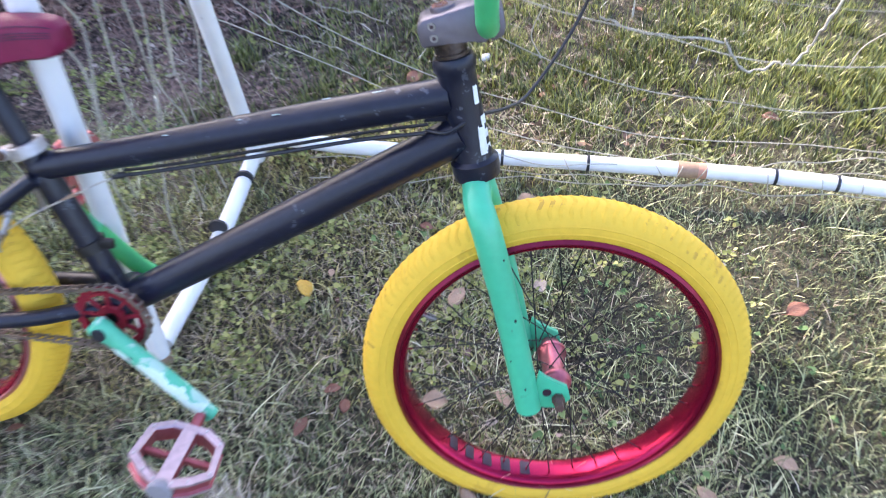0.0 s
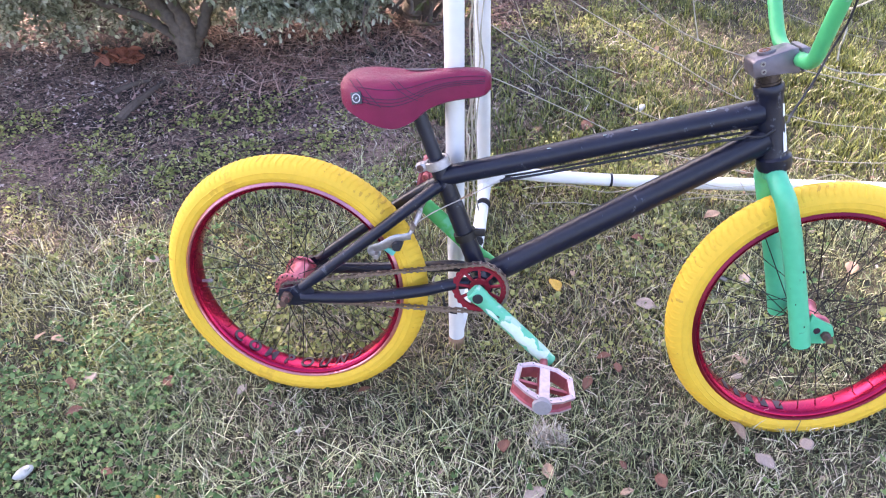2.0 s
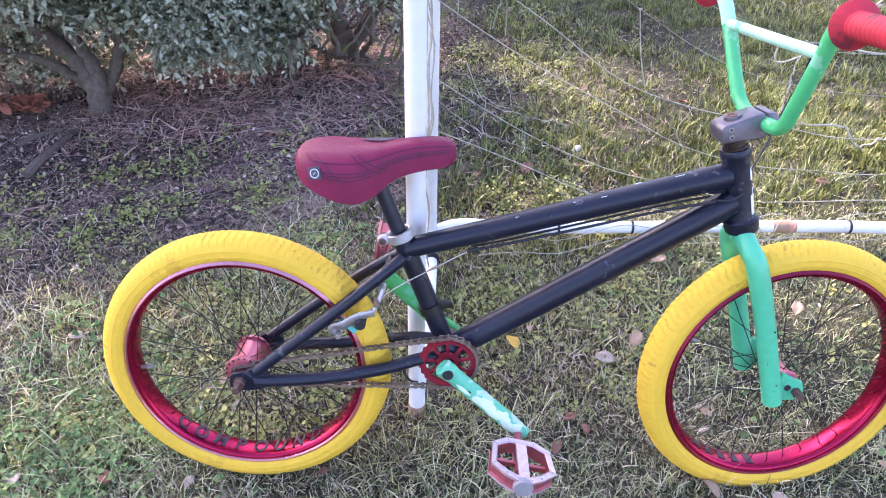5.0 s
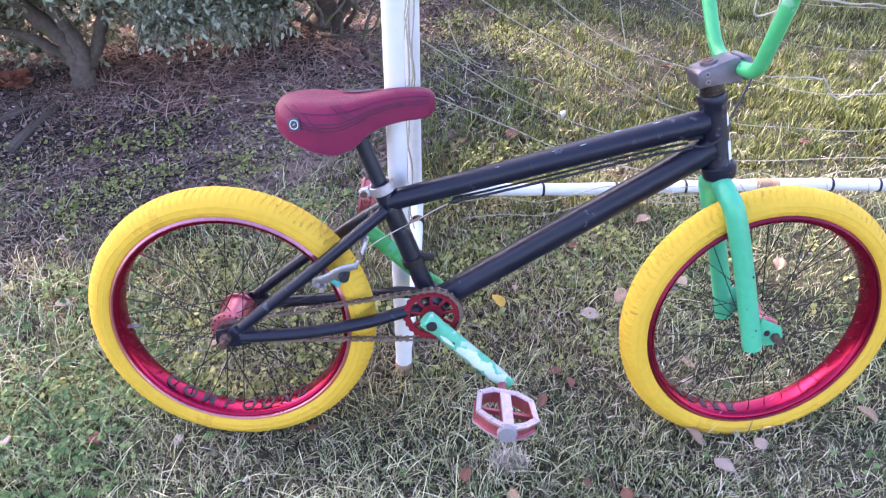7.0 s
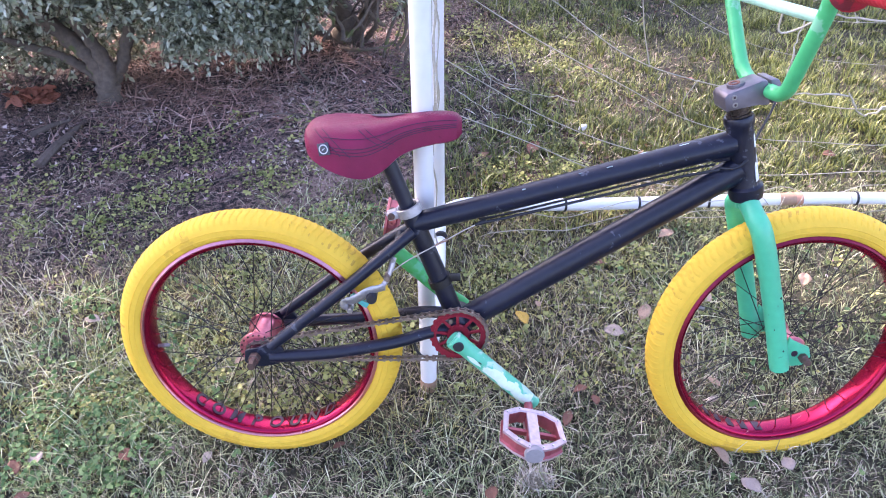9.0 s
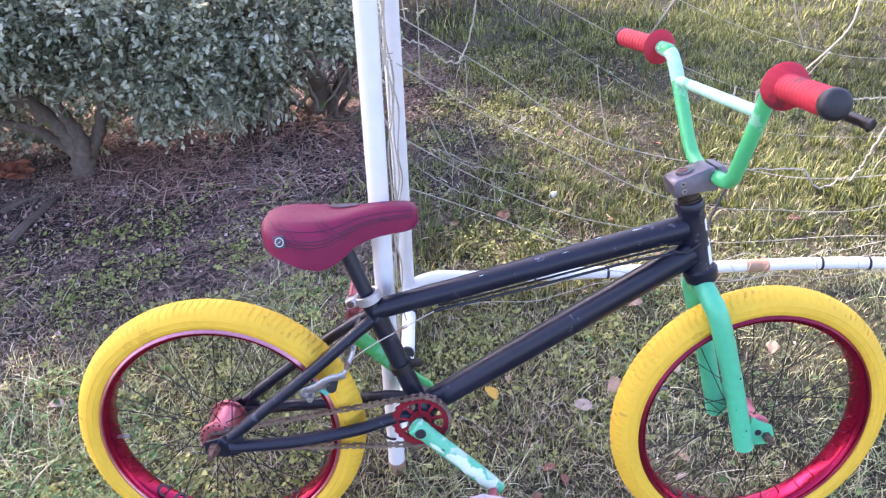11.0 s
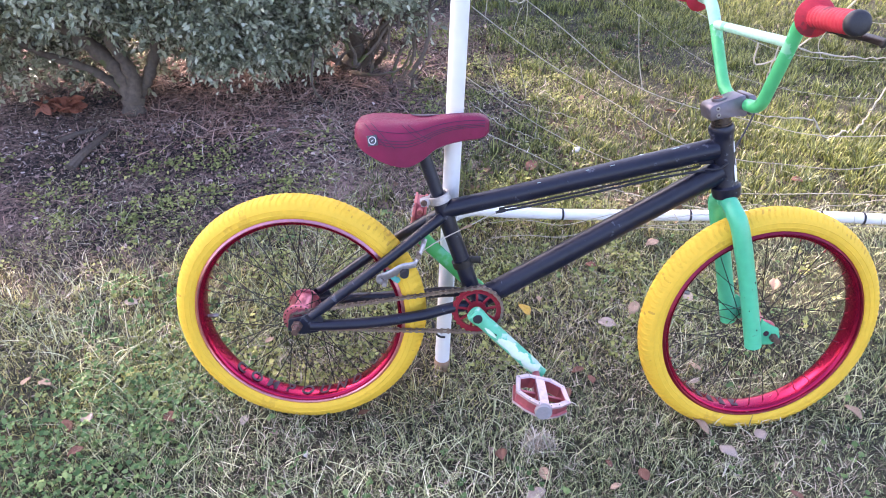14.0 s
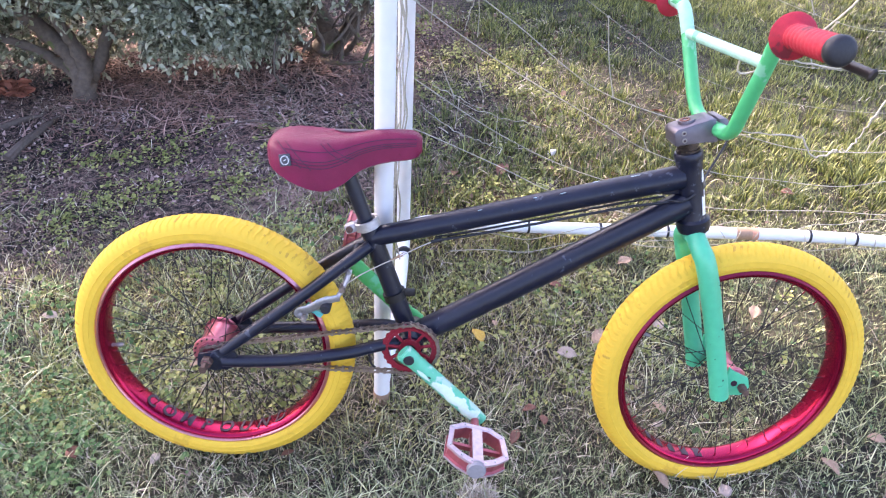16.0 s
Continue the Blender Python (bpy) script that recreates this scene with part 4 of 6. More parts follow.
def fork():
    f = part("fork", tube([HEAD_LOW - AXIS * 0.010, HEAD_LOW - AXIS * 0.024], 0.0185, 20), MINT, bike, "mint green painted steel fork with chips", TURNED)
    for s in (-1, 1):
        pts = smooth_path([HEAD_LOW - AXIS * 0.014 + Vector((-0.003, s * 0.012, 0)), HEAD_LOW - AXIS * 0.030 + Vector((-0.004, s * 0.036, 0)), HEAD_LOW - AXIS * 0.060 + Vector((0.000, s * 0.049, 0)),
                           HEAD_LOW - AXIS * 0.16 + Vector((0.0045, s * 0.053, 0)), HEAD_LOW - AXIS * 0.25 + Vector((0.006, s * 0.0545, 0)), HEAD_LOW - AXIS * 0.321 + Vector((0.006, s * 0.056, 0))], 5)
        part("fork_leg", tube(pts, [0.0165] * 6 + [0.0172] * 8 + [0.0165] * (len(pts) - 14), 16), MINT, f)
        a, b = pts[-1], FRONT_AXLE
        part("fork_dropout", slab([(a.x + 0.008, a.z + 0.062), (a.x + 0.018, a.z + 0.052), (b.x + 0.010, b.z + 0.018), (b.x + 0.016, b.z - 0.002), (b.x + 0.002, b.z - 0.018), (a.x + 0.010, a.z + 0.004), (a.x, a.z + 0.004)],
                                  s * 0.056 - 0.003, s * 0.056 + 0.003, bevel=0.001), MINT, f)
        # black disc on the plate, for the shade inside the axle slot
        part("slot_shade", lathe([(0.0005, s * 0.0586), (0.0058, s * 0.0586), (0.0058, s * 0.0600), (0.0005, s * 0.0600)], 14, m=Matrix.Translation(b + Vector((-0.015, 0, 0.008)))), INK, f)
        part("axle_nut", lathe([(0.004, s * 0.060), (0.0085, s * 0.060), (0.0085, s * 0.068), (0.006, s * 0.069), (0.006, s * 0.080), (0.002, s * 0.080)], 6, m=Matrix.Translation(b), closed=False), DARK_RUST, f, "dark rusty axle nut", smooth=False)
    for dz, dx, sz in ((0.083, 0.008, 0.0013), (0.168, 0.007, 0.0018), (0.231, -0.009, 0.0012), (0.274, 0.002, 0.0015)):
        q = HEAD_LOW - AXIS * dz + Vector((0.006 + dx, -0.0515 - 0.006 * dz / 0.3 - math.sqrt(0.0166 ** 2 - dx ** 2) + 0.0003, 0))
        part("paint_chip", tube([q - AXIS * sz * 1.6, q, q + AXIS * sz * 1.2], [sz * 0.3, sz, sz * 0.3], 7, 0.25, (0, 1, 0)), PLUG, f, "dark chip in the paint")
    for s in (-1, 1):
        part("axle_nut", lathe([(0.004, s * 0.060), (0.0110, s * 0.060), (0.0110, s * 0.070), (0.0072, s * 0.072), (0.0072, s * 0.090), (0.0005, s * 0.090)], 6, closed=False), DARK_RUST, bike, "dark rusty axle nut", smooth=False)


fork()


def cockpit():
    z = HEAD_TOP + AXIS * 0.0
    sp = part("headset", tube([z + AXIS * 0.002, z + AXIS * 0.006, z + AXIS * 0.0065, z + AXIS * 0.012, z + AXIS * 0.0125, z + AXIS * 0.022], [0.019, 0.019, 0.0175, 0.0175, 0.0182, 0.0182], 24), SPACER, bike, "", TURNED)
    mid = HEAD_TOP + AXIS * 0.034
    fwd = Vector((AXIS.z, 0, -AXIS.x))
    sm = Matrix((( fwd.x, 0, AXIS.x, mid.x), (0, 1, 0, 0), (fwd.z, 0, AXIS.z, mid.z), (0, 0, 0, 1)))
    st = part("stem", slab([(-0.028, -0.012), (-0.024, -0.015), (0.022, -0.013), (0.028, -0.020), (0.040, -0.021), (0.040, 0.018), (0.030, 0.019), (-0.022, 0.014), (-0.028, 0.009)], -0.023, 0.023, m=sm, bevel=0.003), STEM, bike,
              "grey purplish anodised clamp stem", TURNED)
    part("stem_cap", slab([(0.043, -0.021), (0.056, -0.018), (0.060, -0.008), (0.060, 0.006), (0.056, 0.015), (0.043, 0.018)], -0.024, 0.024, m=sm, bevel=0.003), STEM, st)
    part("top_cap", lathe([(0.0005, 0.020), (0.013, 0.020), (0.0135, 0.018), (0.0135, 0.012)], 24, m=sm @ pose(0, 0, 0, 90, 0, 0), closed=False), STEM, st)
    part("bolt", lathe([(0.0005, 0.0188), (0.0046, 0.0188), (0.0052, 0.0212), (0.0082, 0.0212), (0.0086, 0.0200), (0.0086, 0.016)], 18, m=sm @ pose(-0.002, 0, 0, 90, 0, 0), closed=False), TOP_BOLT, st, "sunken rusty top bolt")
    for zz in (-0.006, 0.006):
        b = part("bolt", lathe([(0.0022, -0.0240), (0.0040, -0.0240), (0.0043, -0.0232), (0.0043, -0.020)], 14, m=sm @ pose(-0.013, 0, zz), closed=False), BOLT, st)
        # flat black disc that paints the shaded depth of a hex socket
        part("socket_shade", lathe([(0.0005, -0.0242), (0.0021, -0.0242), (0.0021, -0.0236)], 6, m=sm @ pose(-0.013, 0, zz), closed=False), INK, b)
    c = sm @ Vector((0.0415, 0, 0.000))
    pts = []
    for s in (-1, 1):
        half = [c, c + Vector((0, s * 0.028, 0)), c + Vector((0.001, s * 0.050, 0.002)), c + Vector((-0.001, s * 0.072, 0.014)), c + AXIS * 0.045 + Vector((0.007, s * 0.093, 0)), c + AXIS * 0.125 + Vector((0.023, s * 0.139, 0)),
                c + AXIS * 0.152 + Vector((0.027, s * 0.154, 0)), c + AXIS * 0.168 + Vector((0.029, s * 0.170, 0)), c + AXIS * 0.174 + Vector((0.026, s * 0.194, 0)), c + AXIS * 0.179 + Vector((0.006, s * 0.336, 0))]
        pts.append(half)
    hb = part("handlebar", tube(smooth_path(pts[0][::-1] + pts[1][1:], 6), 0.0112, 14), MINT_BAR, bike, "mint green steel handlebar with rubbed paint", TURNED)
    a, b = c + AXIS * 0.126 + Vector((0.023, -0.139, 0)), c + AXIS * 0.126 + Vector((0.023, 0.139, 0))
    part("crossbar", tube([a, b], 0.0085, 12), RUBBED_LIT, hb, "pale rubbed crossbar")
    # pale sleeve: rubbed paint, and the bar's sunlit highlight put into the colour
    part("rubbed_lit_sleeve", tube(smooth_path(pts[1][5:9], 6), 0.0114, 14), RUBBED_LIT, hb, "rubbed paint with a painted sunlit highlight on the upper bar")
    for s in (-1, 1):
        p0, p1 = pts[(s + 1) // 2][-2], pts[(s + 1) // 2][-1]
        d = (p1 - p0).normalized()
        q0 = p0 + d * 0.006
        prof = [(0.0, 0.014), (0.003, 0.027), (0.006, 0.0298), (0.009, 0.028), (0.013, 0.019)]
        for i in range(10):
            prof += [(0.016 + i * 0.0115, 0.0164), (0.0225 + i * 0.0115, 0.0167), (0.0240 + i * 0.0115, 0.0159)]
        prof += [(0.134, 0.0164), (0.136, 0.015)]
        g = part("grip", tube([q0 + d * y for y, r in prof], [r for y, r in prof], 22), GRIP, hb, "red rubber grip with wide flange")
        e = q0 + d * 0.134
        part("end_plug", tube([e, e + d * 0.002, e + d * 0.009, e + d * 0.013, e + d * 0.015], [0.0160, 0.0176, 0.0176, 0.0155, 0.011], 20), PLUG, g, "black rubber end plug")
    # brake lever under the right grip
    p0, p1 = pts[0][-2], pts[0][-1]
    d = (p1 - p0).normalized()
    fw = Vector((0.86, -0.1, -0.5)).normalized()
    k = p0 + d * 0.004
    lv = part("brake_lever", tube([k + fw * 0.004, k + fw * 0.022, k + fw * 0.036 + d * 0.012], [0.011, 0.0085, 0.007], 12), BLACK_RAW, hb, "black brake lever")
    part("lever_blade", tube(smooth_path([k + fw * 0.034 + d * 0.010, k + fw * 0.046 + d * 0.040, k + fw * 0.042 + d * 0.085, k + fw * 0.047 + d * 0.126, k + fw * 0.052 + d * 0.140], 5), [0.0062] * 18 + [0.0072, 0.0082, 0.0060], 10, 0.6, tuple(fw)), BLACK_RAW, lv)


cockpit()


def drivetrain():
    ry = -0.040
    c = Vector((BB.x, 0, BB.z))
    teeth = 25
    outline = []
    for i in range(teeth * 4):
        w = 2 * math.pi * i / (teeth * 4)
        r = 0.0508 if i % 4 in (0, 1) else 0.0486
        outline.append((r, w))
    bm = bmesh.new()
    ringv = []
    for y in (ry - 0.002, ry + 0.002):
        ringv.append([[bm.verts.new((c.x + rr * math.cos(w), y, c.z + rr * math.sin(w))) for r, w in outline for rr in (r,)], [bm.verts.new((c.x + 0.0400 * math.cos(w), y, c.z + 0.0400 * math.sin(w))) for r, w in outline]])
    n = len(outline)
    for j in range(n):
        k = (j + 1) % n
        (o0, i0), (o1, i1) = ringv
        bm.faces.new((o0[j], o0[k], i0[k], i0[j]))
        bm.faces.new((o1[j], i1[j], i1[k], o1[k]))
        bm.faces.new((o0[j], o1[j], o1[k], o0[k]))
        bm.faces.new((i0[j], i0[k], i1[k], i1[j]))
    for i in range(9):
        w = 2 * math.pi * i / 9 + 0.2
        block(0.026, 0.0038, 0.0052, Matrix.Translation(c + Vector((0, ry, 0))) @ Matrix.Rotation(-w, 4, "Y") @ Matrix.Translation((0.030, 0, 0)), 0.0006, bm)
    lathe([(0.010, ry - 0.003), (0.0195, ry - 0.003), (0.0195, ry + 0.003), (0.010, ry + 0.003)], 30, bm, Matrix.Translation(c))
    lathe([(0.0385, ry - 0.0032), (0.0435, ry - 0.0032), (0.0435, ry + 0.0032), (0.0385, ry + 0.0032)], 60, bm, Matrix.Translation(c))
    part("chainring", bm, RED_PAINT, bike, "red chainring with open spokes")
    # chain round ring and driver
    R1, R2 = 0.0505, 0.0185
    far = BB.xz.length
    base = math.atan2(BB.z, BB.x)
    off = math.acos((R1 - R2) / far)
    path = []
    for i in range(25):
        w = base + off - (2 * off) * i / 24
        path.append(Vector((BB.x + R1 * math.cos(w), 0, BB.z + R1 * math.sin(w))))
    for i in range(13):
        w = base - off - (2 * math.pi - 2 * off) * i / 12
        path.append(Vector((R2 * math.cos(w), 0, R2 * math.sin(w) - 0)))
    path.append(path[0])
    acc = [0.0]
    for a, b in zip(path, path[1:]):
        acc.append(acc[-1] + (b - a).length)
    links = round(acc[-1] / 0.0127)
    pin = []
    for i in range(links + 1):
        d = acc[-1] * i / links
        j = max(q for q in range(len(acc)) if acc[q] <= d + 1e-9)
        j = min(j, len(path) - 2)
        t = (d - acc[j]) / max(acc[j + 1] - acc[j], 1e-9)
        pin.append(path[j].lerp(path[j + 1], t))
    bm = bmesh.new()
    for i in range(links):
        a, b = pin[i], pin[i + 1]
        w = math.atan2(b.z - a.z, b.x - a.x)
        m = Matrix.Translation((a + b) / 2 + Vector((0, ry, 0))) @ Matrix.Rotation(-w, 4, "Y")
        half = 0.0052 if i % 2 else 0.0036
        for s in (-1, 1):
            slab([(x * 1.0, z * 0.82) for x, z in ((-0.0098, -0.0020), (-0.0075, -0.0042), (-0.003, -0.0024), (0.003, -0.0024), (0.0075, -0.0042), (0.0098, -0.0020), (0.0098, 0.0020), (0.0075, 0.0042), (0.003, 0.0024), (-0.003, 0.0024), (-0.0075, 0.0042), (-0.0098, 0.0020))],
                 s * half - 0.0006, s * half + 0.0006, bm, m)
        sweep(bm, [a + Vector((0, ry - 0.0062, 0)), a + Vector((0, ry + 0.0062, 0))], 0.0022, 6)
    tagged(part("chain", bm, RUST, bike, "rusty steel roller chain", smooth=False), kind="")
    part("rear_sprocket", lathe([(0.006, ry - 0.0015), (0.0195, ry - 0.0015), (0.0195, ry + 0.0015), (0.006, ry + 0.0015)], 18), RUST, bike)
    # cranks at an angle, pedals level
    w = math.atan2(-0.119, 0.1245)
    for s in (-1, 1):
        d = Vector((math.cos(w), 0, math.sin(w))) * (-s)
        y = s * 0.066
        tip = c + d * 0.172 + Vector((0, y + s * 0.008, 0))
        arm = part("crank_arm", tube(smooth_path([c + d * -0.016 + Vector((0, y, 0)), c + d * -0.006 + Vector((0, y, 0)), c + d * 0.03 + Vector((0, y, 0)), c + d * 0.10 + Vector((0, y + s * 0.004, 0)), tip, tip + d * 0.012], 3),
                                     [0.0135] * 2 + [0.0172] * 3 + [0.0152] * 7 + [0.0132] * 3 + [0.0115], 16, 0.72, (0, 1, 0)), MINT_WORN if s < 0 else GREEN, bike, "mint crank arm rubbed to pale metal" if s < 0 else "green crank arm")
        part("spindle_bolt", lathe([(0.0005, y + s * 0.0135), (0.0085, y + s * 0.0135), (0.0095, y + s * 0.0125), (0.0095, y)], 20, m=Matrix.Translation(c), closed=False), PLUG, arm)
        if s < 0:
            side = Vector((-d.z, 0, d.x))
            lean = lambda a: y + s * (0.004 * min(max((a - 0.03) / 0.07, 0), 1) + 0.004 * max((a - 0.10) / 0.072, 0))
            steps = (0.058, 0.066, 0.078, 0.094, 0.110, 0.128, 0.146, 0.160, 0.168)
            part("rubbed_streak", tube([c + d * a + side * 0.0012 * math.sin(a * 160) + Vector((0, lean(a), 0)) for a in steps], [0.0122, 0.0130, 0.0136, 0.0138, 0.0139, 0.0138, 0.0138, 0.0136, 0.0128], 18, 0.855, (0, 1, 0)), PALE_PAINT, arm, "paint rubbed to a pale streak")
            part("rubbed_streak", tube([c + d * a + side * -0.004 + Vector((0, y - 0.0116, 0)) for a in (0.024, 0.034, 0.046, 0.058)], [0.001, 0.0038, 0.0034, 0.001], 10, 0.16, (0, 1, 0)), PALE_PAINT, arm, "paint rubbed to a pale streak")
            for a0, o in ((0.050, 0.001), (0.083, 0.002), (0.099, 0.0045), (0.120, 0.003), (0.135, -0.002)):
                q = c + d * a0 + side * o + Vector((0, y - 0.0132 - 0.0045 * max(a0 - 0.09, 0) / 0.08, 0))
                part("paint_chip", tube([q - d * 0.004, q, q + d * 0.003], [0.0006, 0.0019, 0.0007], 6, 0.3, (0, 1, 0)), PLUG, arm, "dark chip in the paint")
        pedal(arm, tip, s)


def pedal(arm, tip, s):
    """Platform cage: one deep frame with a waisted outer side and two windows, an axle barrel and a round end cap."""
    m = Matrix.Translation(tip + (Vector((-0.004, -0.038, -0.002)) if s < 0 else Vector((0, 0.026, 0)))) @ pose(0, 0, 0, 0, 14 if s < 0 else -80, 0)
    outer = [(-0.024, 0.0), (0.024, 0.0), (0.049, 0.016), (0.054, 0.068), (0.032, 0.088), (0.013, 0.098), (-0.013, 0.098), (-0.032, 0.088), (-0.054, 0.068), (-0.049, 0.016)]
    k = len(outer)
    waist = [(x * 0.93, 0.047 + (y - 0.047) * 0.92) for x, y in outer]
    inner = [(x * 0.82, 0.010 + y * 0.75) for x, y in outer]
    lip = [(x * 0.87, 0.0075 + y * 0.81) for x, y in outer]
    cage = bmesh.new()
    prof = ((lip, -0.0135), (outer, -0.0135), (outer, -0.0090), (waist, -0.0068), (waist, 0.0068), (outer, 0.0090), (outer, 0.0135), (lip, 0.0135), (inner, 0.0115), (inner, -0.0115))
    rings = [[cage.verts.new((x, s * y, z)) for x, y in o] for o, z in prof]
    for a in range(len(prof)):
        p, q = rings[a], rings[(a + 1) % len(prof)]
        for i in range(k):
            f = cage.faces.new((p[i], p[(i + 1) % k], q[(i + 1) % k], q[i]))
            f.material_index = 1 if a in (2, 3, 4, 8) else 0
    bmesh.ops.recalc_face_normals(cage, faces=cage.faces)
    slab([(-0.0095, -0.0128), (0.0095, -0.0128), (0.0075, 0), (0.0095, 0.0128), (-0.0095, 0.0128), (-0.0075, 0)], s * 0.006, s * 0.094, cage, bevel=0.0012)
    body = part("pedal", cage, PEDAL if s < 0 else SALMON, arm, "scuffed pinkish alloy cage pedal" if s < 0 else "scuffed red alloy cage pedal", m, smooth=False)
    body.data.materials.append(RED_FADED)
    part("rib", block(0.088, 0.0070, 0.0090, Matrix.Translation((0, s * 0.044, -0.003)), 0.0008), RED_FADED, body, smooth=False)
    if s > 0:
        # bolt bosses on the end that faces the crank
        for x in (-0.034, 0.034):
            part("boss", lathe([(0.0005, 0.004), (0.0028, 0.004), (0.0030, 0.001), (0.0062, 0.001), (0.0066, 0.004), (0.0066, 0.016)], 16, m=Matrix.Translation((x, 0, 0)), closed=False), SALMON, body)
    part("barrel", lathe([(0.0075, -s * 0.038), (0.0075, s * 0.0), (0.0105, s * 0.002), (0.0095, s * 0.045), (0.0115, s * 0.092)], 20, closed=False), RED_FADED, body)
    part("end_cap", lathe([(0.0130, s * 0.088), (0.0165, s * 0.094), (0.0165, s * 0.099), (0.0145, s * 0.1015), (0.0005, s * 0.102)], 28, closed=False), CAP, body, "worn grey plastic end cap")
    for x, y in outer:
        for z in (-0.0135, 0.0135):
            part("pin", tube([(x * 0.9, s * (0.047 + (y - 0.047) * 0.9), z * 0.9), (x * 0.9, s * (0.047 + (y - 0.047) * 0.9), z * 1.2)], 0.0017, 6), SILVER, body)


drivetrain()


def brake_and_cables():
    arm = part("brake_caliper", tube(smooth_path([(0.180, -0.046, 0.092), (0.170, -0.052, 0.094), (0.164, -0.054, 0.101), (0.168, -0.055, 0.109), (0.178, -0.057, 0.110), (0.192, -0.059, 0.117), (0.208, -0.060, 0.128), (0.222, -0.056, 0.131), (0.237, -0.050, 0.132)], 4),
                                     [0.0058] * 14 + [0.0098] * 14 + [0.0080] * 5, 12, 0.42, (0, 1, 0)), BRAKE, bike, "dull silver rim brake arms")
    for s in (-1, 1):
        part("brake_pad", block(0.034, 0.010, 0.010, pose(0.190, s * 0.036, 0.098, 0, 38, 0), 0.002), TEAL, arm, "teal brake pad")
        part("brake_lever_arm", tube(smooth_path([(0.232, s * 0.050, 0.131), (0.240, s * 0.046, 0.143), (0.248, s * 0.038, 0.160), (0.253, s * 0.030, 0.177)], 4), [0.0060] * 8 + [0.0072] * 5, 10, 0.6), BRAKE, arm)
    part("brake_pivot", lathe([(0.0005, -0.072), (0.0075, -0.072), (0.0090, -0.069), (0.0090, -0.048), (0.006, -0.040)], 18, m=Matrix.Translation((0.215, 0, 0.119)), closed=False), PLUG, arm, "black pivot bolt")
    part("anchor_bolt", lathe([(0.0005, -0.056), (0.0048, -0.056), (0.0055, -0.053), (0.0055, -0.036)], 8, m=Matrix.Translation((0.242, 0, 0.149)), closed=False), RUST, arm)
    for q, rr, ln in (((0.176, -0.054, 0.094), 0.0055, 0.012), ((0.252, -0.030, 0.174), 0.0042, 0.010)):
        part("brake_nut", lathe([(0.0006, -ln), (rr * 0.8, -ln), (rr, -ln * 0.85), (rr, 0.002)], 6, m=Matrix.Translation(q), closed=False), BOLT, arm, smooth=False)
    part("return_spring", tube([(0.204 + 0.006 * math.cos(a * 0.8), -0.058 + a * 0.0006, 0.112 + 0.006 * math.sin(a * 0.8)) for a in range(26)], 0.0008, 5), BOLT, arm)
    wire = part("brake_wire", tube(smooth_path([(0.242, -0.040, 0.149), (0.268, -0.033, 0.166), (0.295, -0.027, 0.180), (0.321, -0.022, 0.192), (0.343, -0.020, 0.203), (0.372, -0.014, 0.217), (0.397, -0.012, 0.228)], 4), 0.0011, 6), SILVER, bike, "thin bare brake wire")
    for dy, dz in ((0.002, 0.003), (-0.003, 0.001), (0.001, -0.003)):
        part("frayed_strand", tube([(0.322, -0.022, 0.193), (0.334, -0.021 + dy * 0.5, 0.199 + dz * 0.5), (0.345, -0.020 + dy, 0.204 + dz)], [0.0011, 0.0010, 0.0005], 5), TAPE, wire, "brown frayed wire strand")
    part("wire_stop", tube([(0.390, -0.012, 0.2255), (0.396, -0.012, 0.2275), (0.397, -0.012, 0.228), (0.408, -0.0115, 0.231)], [0.0028, 0.0028, 0.0040, 0.0040], 10), PLUG, bike)
    for off, r in ((-0.011, 0.0024), (0.004, 0.0021)):
        part("cable_housing", tube(smooth_path([(0.397, off, 0.228), (0.45, off, 0.2385), (0.58, off * 1.2, 0.270), (0.70, off * 1.3, 0.300), (0.775, off * 1.6 - 0.006, 0.318)], 5), r, 8), PLUG, bike, "black cable housing under the top tube")
    fwd = Vector((AXIS.z, 0, -AXIS.x))
    c = HEAD_TOP + AXIS * 0.034 + fwd * 0.0415
    up = [Vector(p) for p in ((0.775, -0.016, 0.318), (0.800, -0.026, 0.322), (0.828, -0.008, 0.335), (0.856, 0.050, 0.322), (0.880, 0.120, 0.312), (0.915, 0.155, 0.357), (0.940, 0.178, 0.403), (0.955, 0.165, 0.460), (0.957, 0.145, 0.510), (0.955, 0.090, 0.555), (0.935, -0.040, 0.578))]
    up.append(TURNED @ (c + AXIS * 0.165 + Vector((0.055, -0.175, 0))))
    part("cable_housing", tube(smooth_path(up, 7), 0.0021, 8), PLUG, bike, "black brake cable looping forward and up to the lever")
    # white marks on the head tube, pale scraps on the top tube
    for a, up, w, h in ((38, 0.046, 0.010, 0.040), (16, 0.030, 0.010, 0.010), (16, 0.048, 0.010, 0.009), (16, 0.064, 0.010, 0.010), (30, 0.094, 0.007, 0.020)):
        c = HEAD_LOW + AXIS * up
        m = Matrix.Translation(c) @ Matrix.Rotation(radians(-a), 4, "Z") @ Matrix.Translation((0.0206, 0, 0)) @ pose(0, 0, 0, 0, -13.4, 0)
        part("head_mark", block(0.0012, w, h, m, 0.0003), WHITE, bike, "plain white printed mark")
    slope = math.degrees(math.atan2(0.128, 0.510))
    torn = random.Random(8)
    for x, y2, L, W in ((0.722, -0.003, 0.024, 0.008), (0.606, -0.011, 0.012, 0.005), (0.560, -0.009, 0.008, 0.004), (0.660, 0.003, 0.016, 0.004), (0.47, -0.012, 0.007, 0.003)):
        z = 0.226 + (x - 0.290) * 0.251 + 0.0199 * math.sqrt(max(1 - (y2 / 0.0199) ** 2, 0.1))
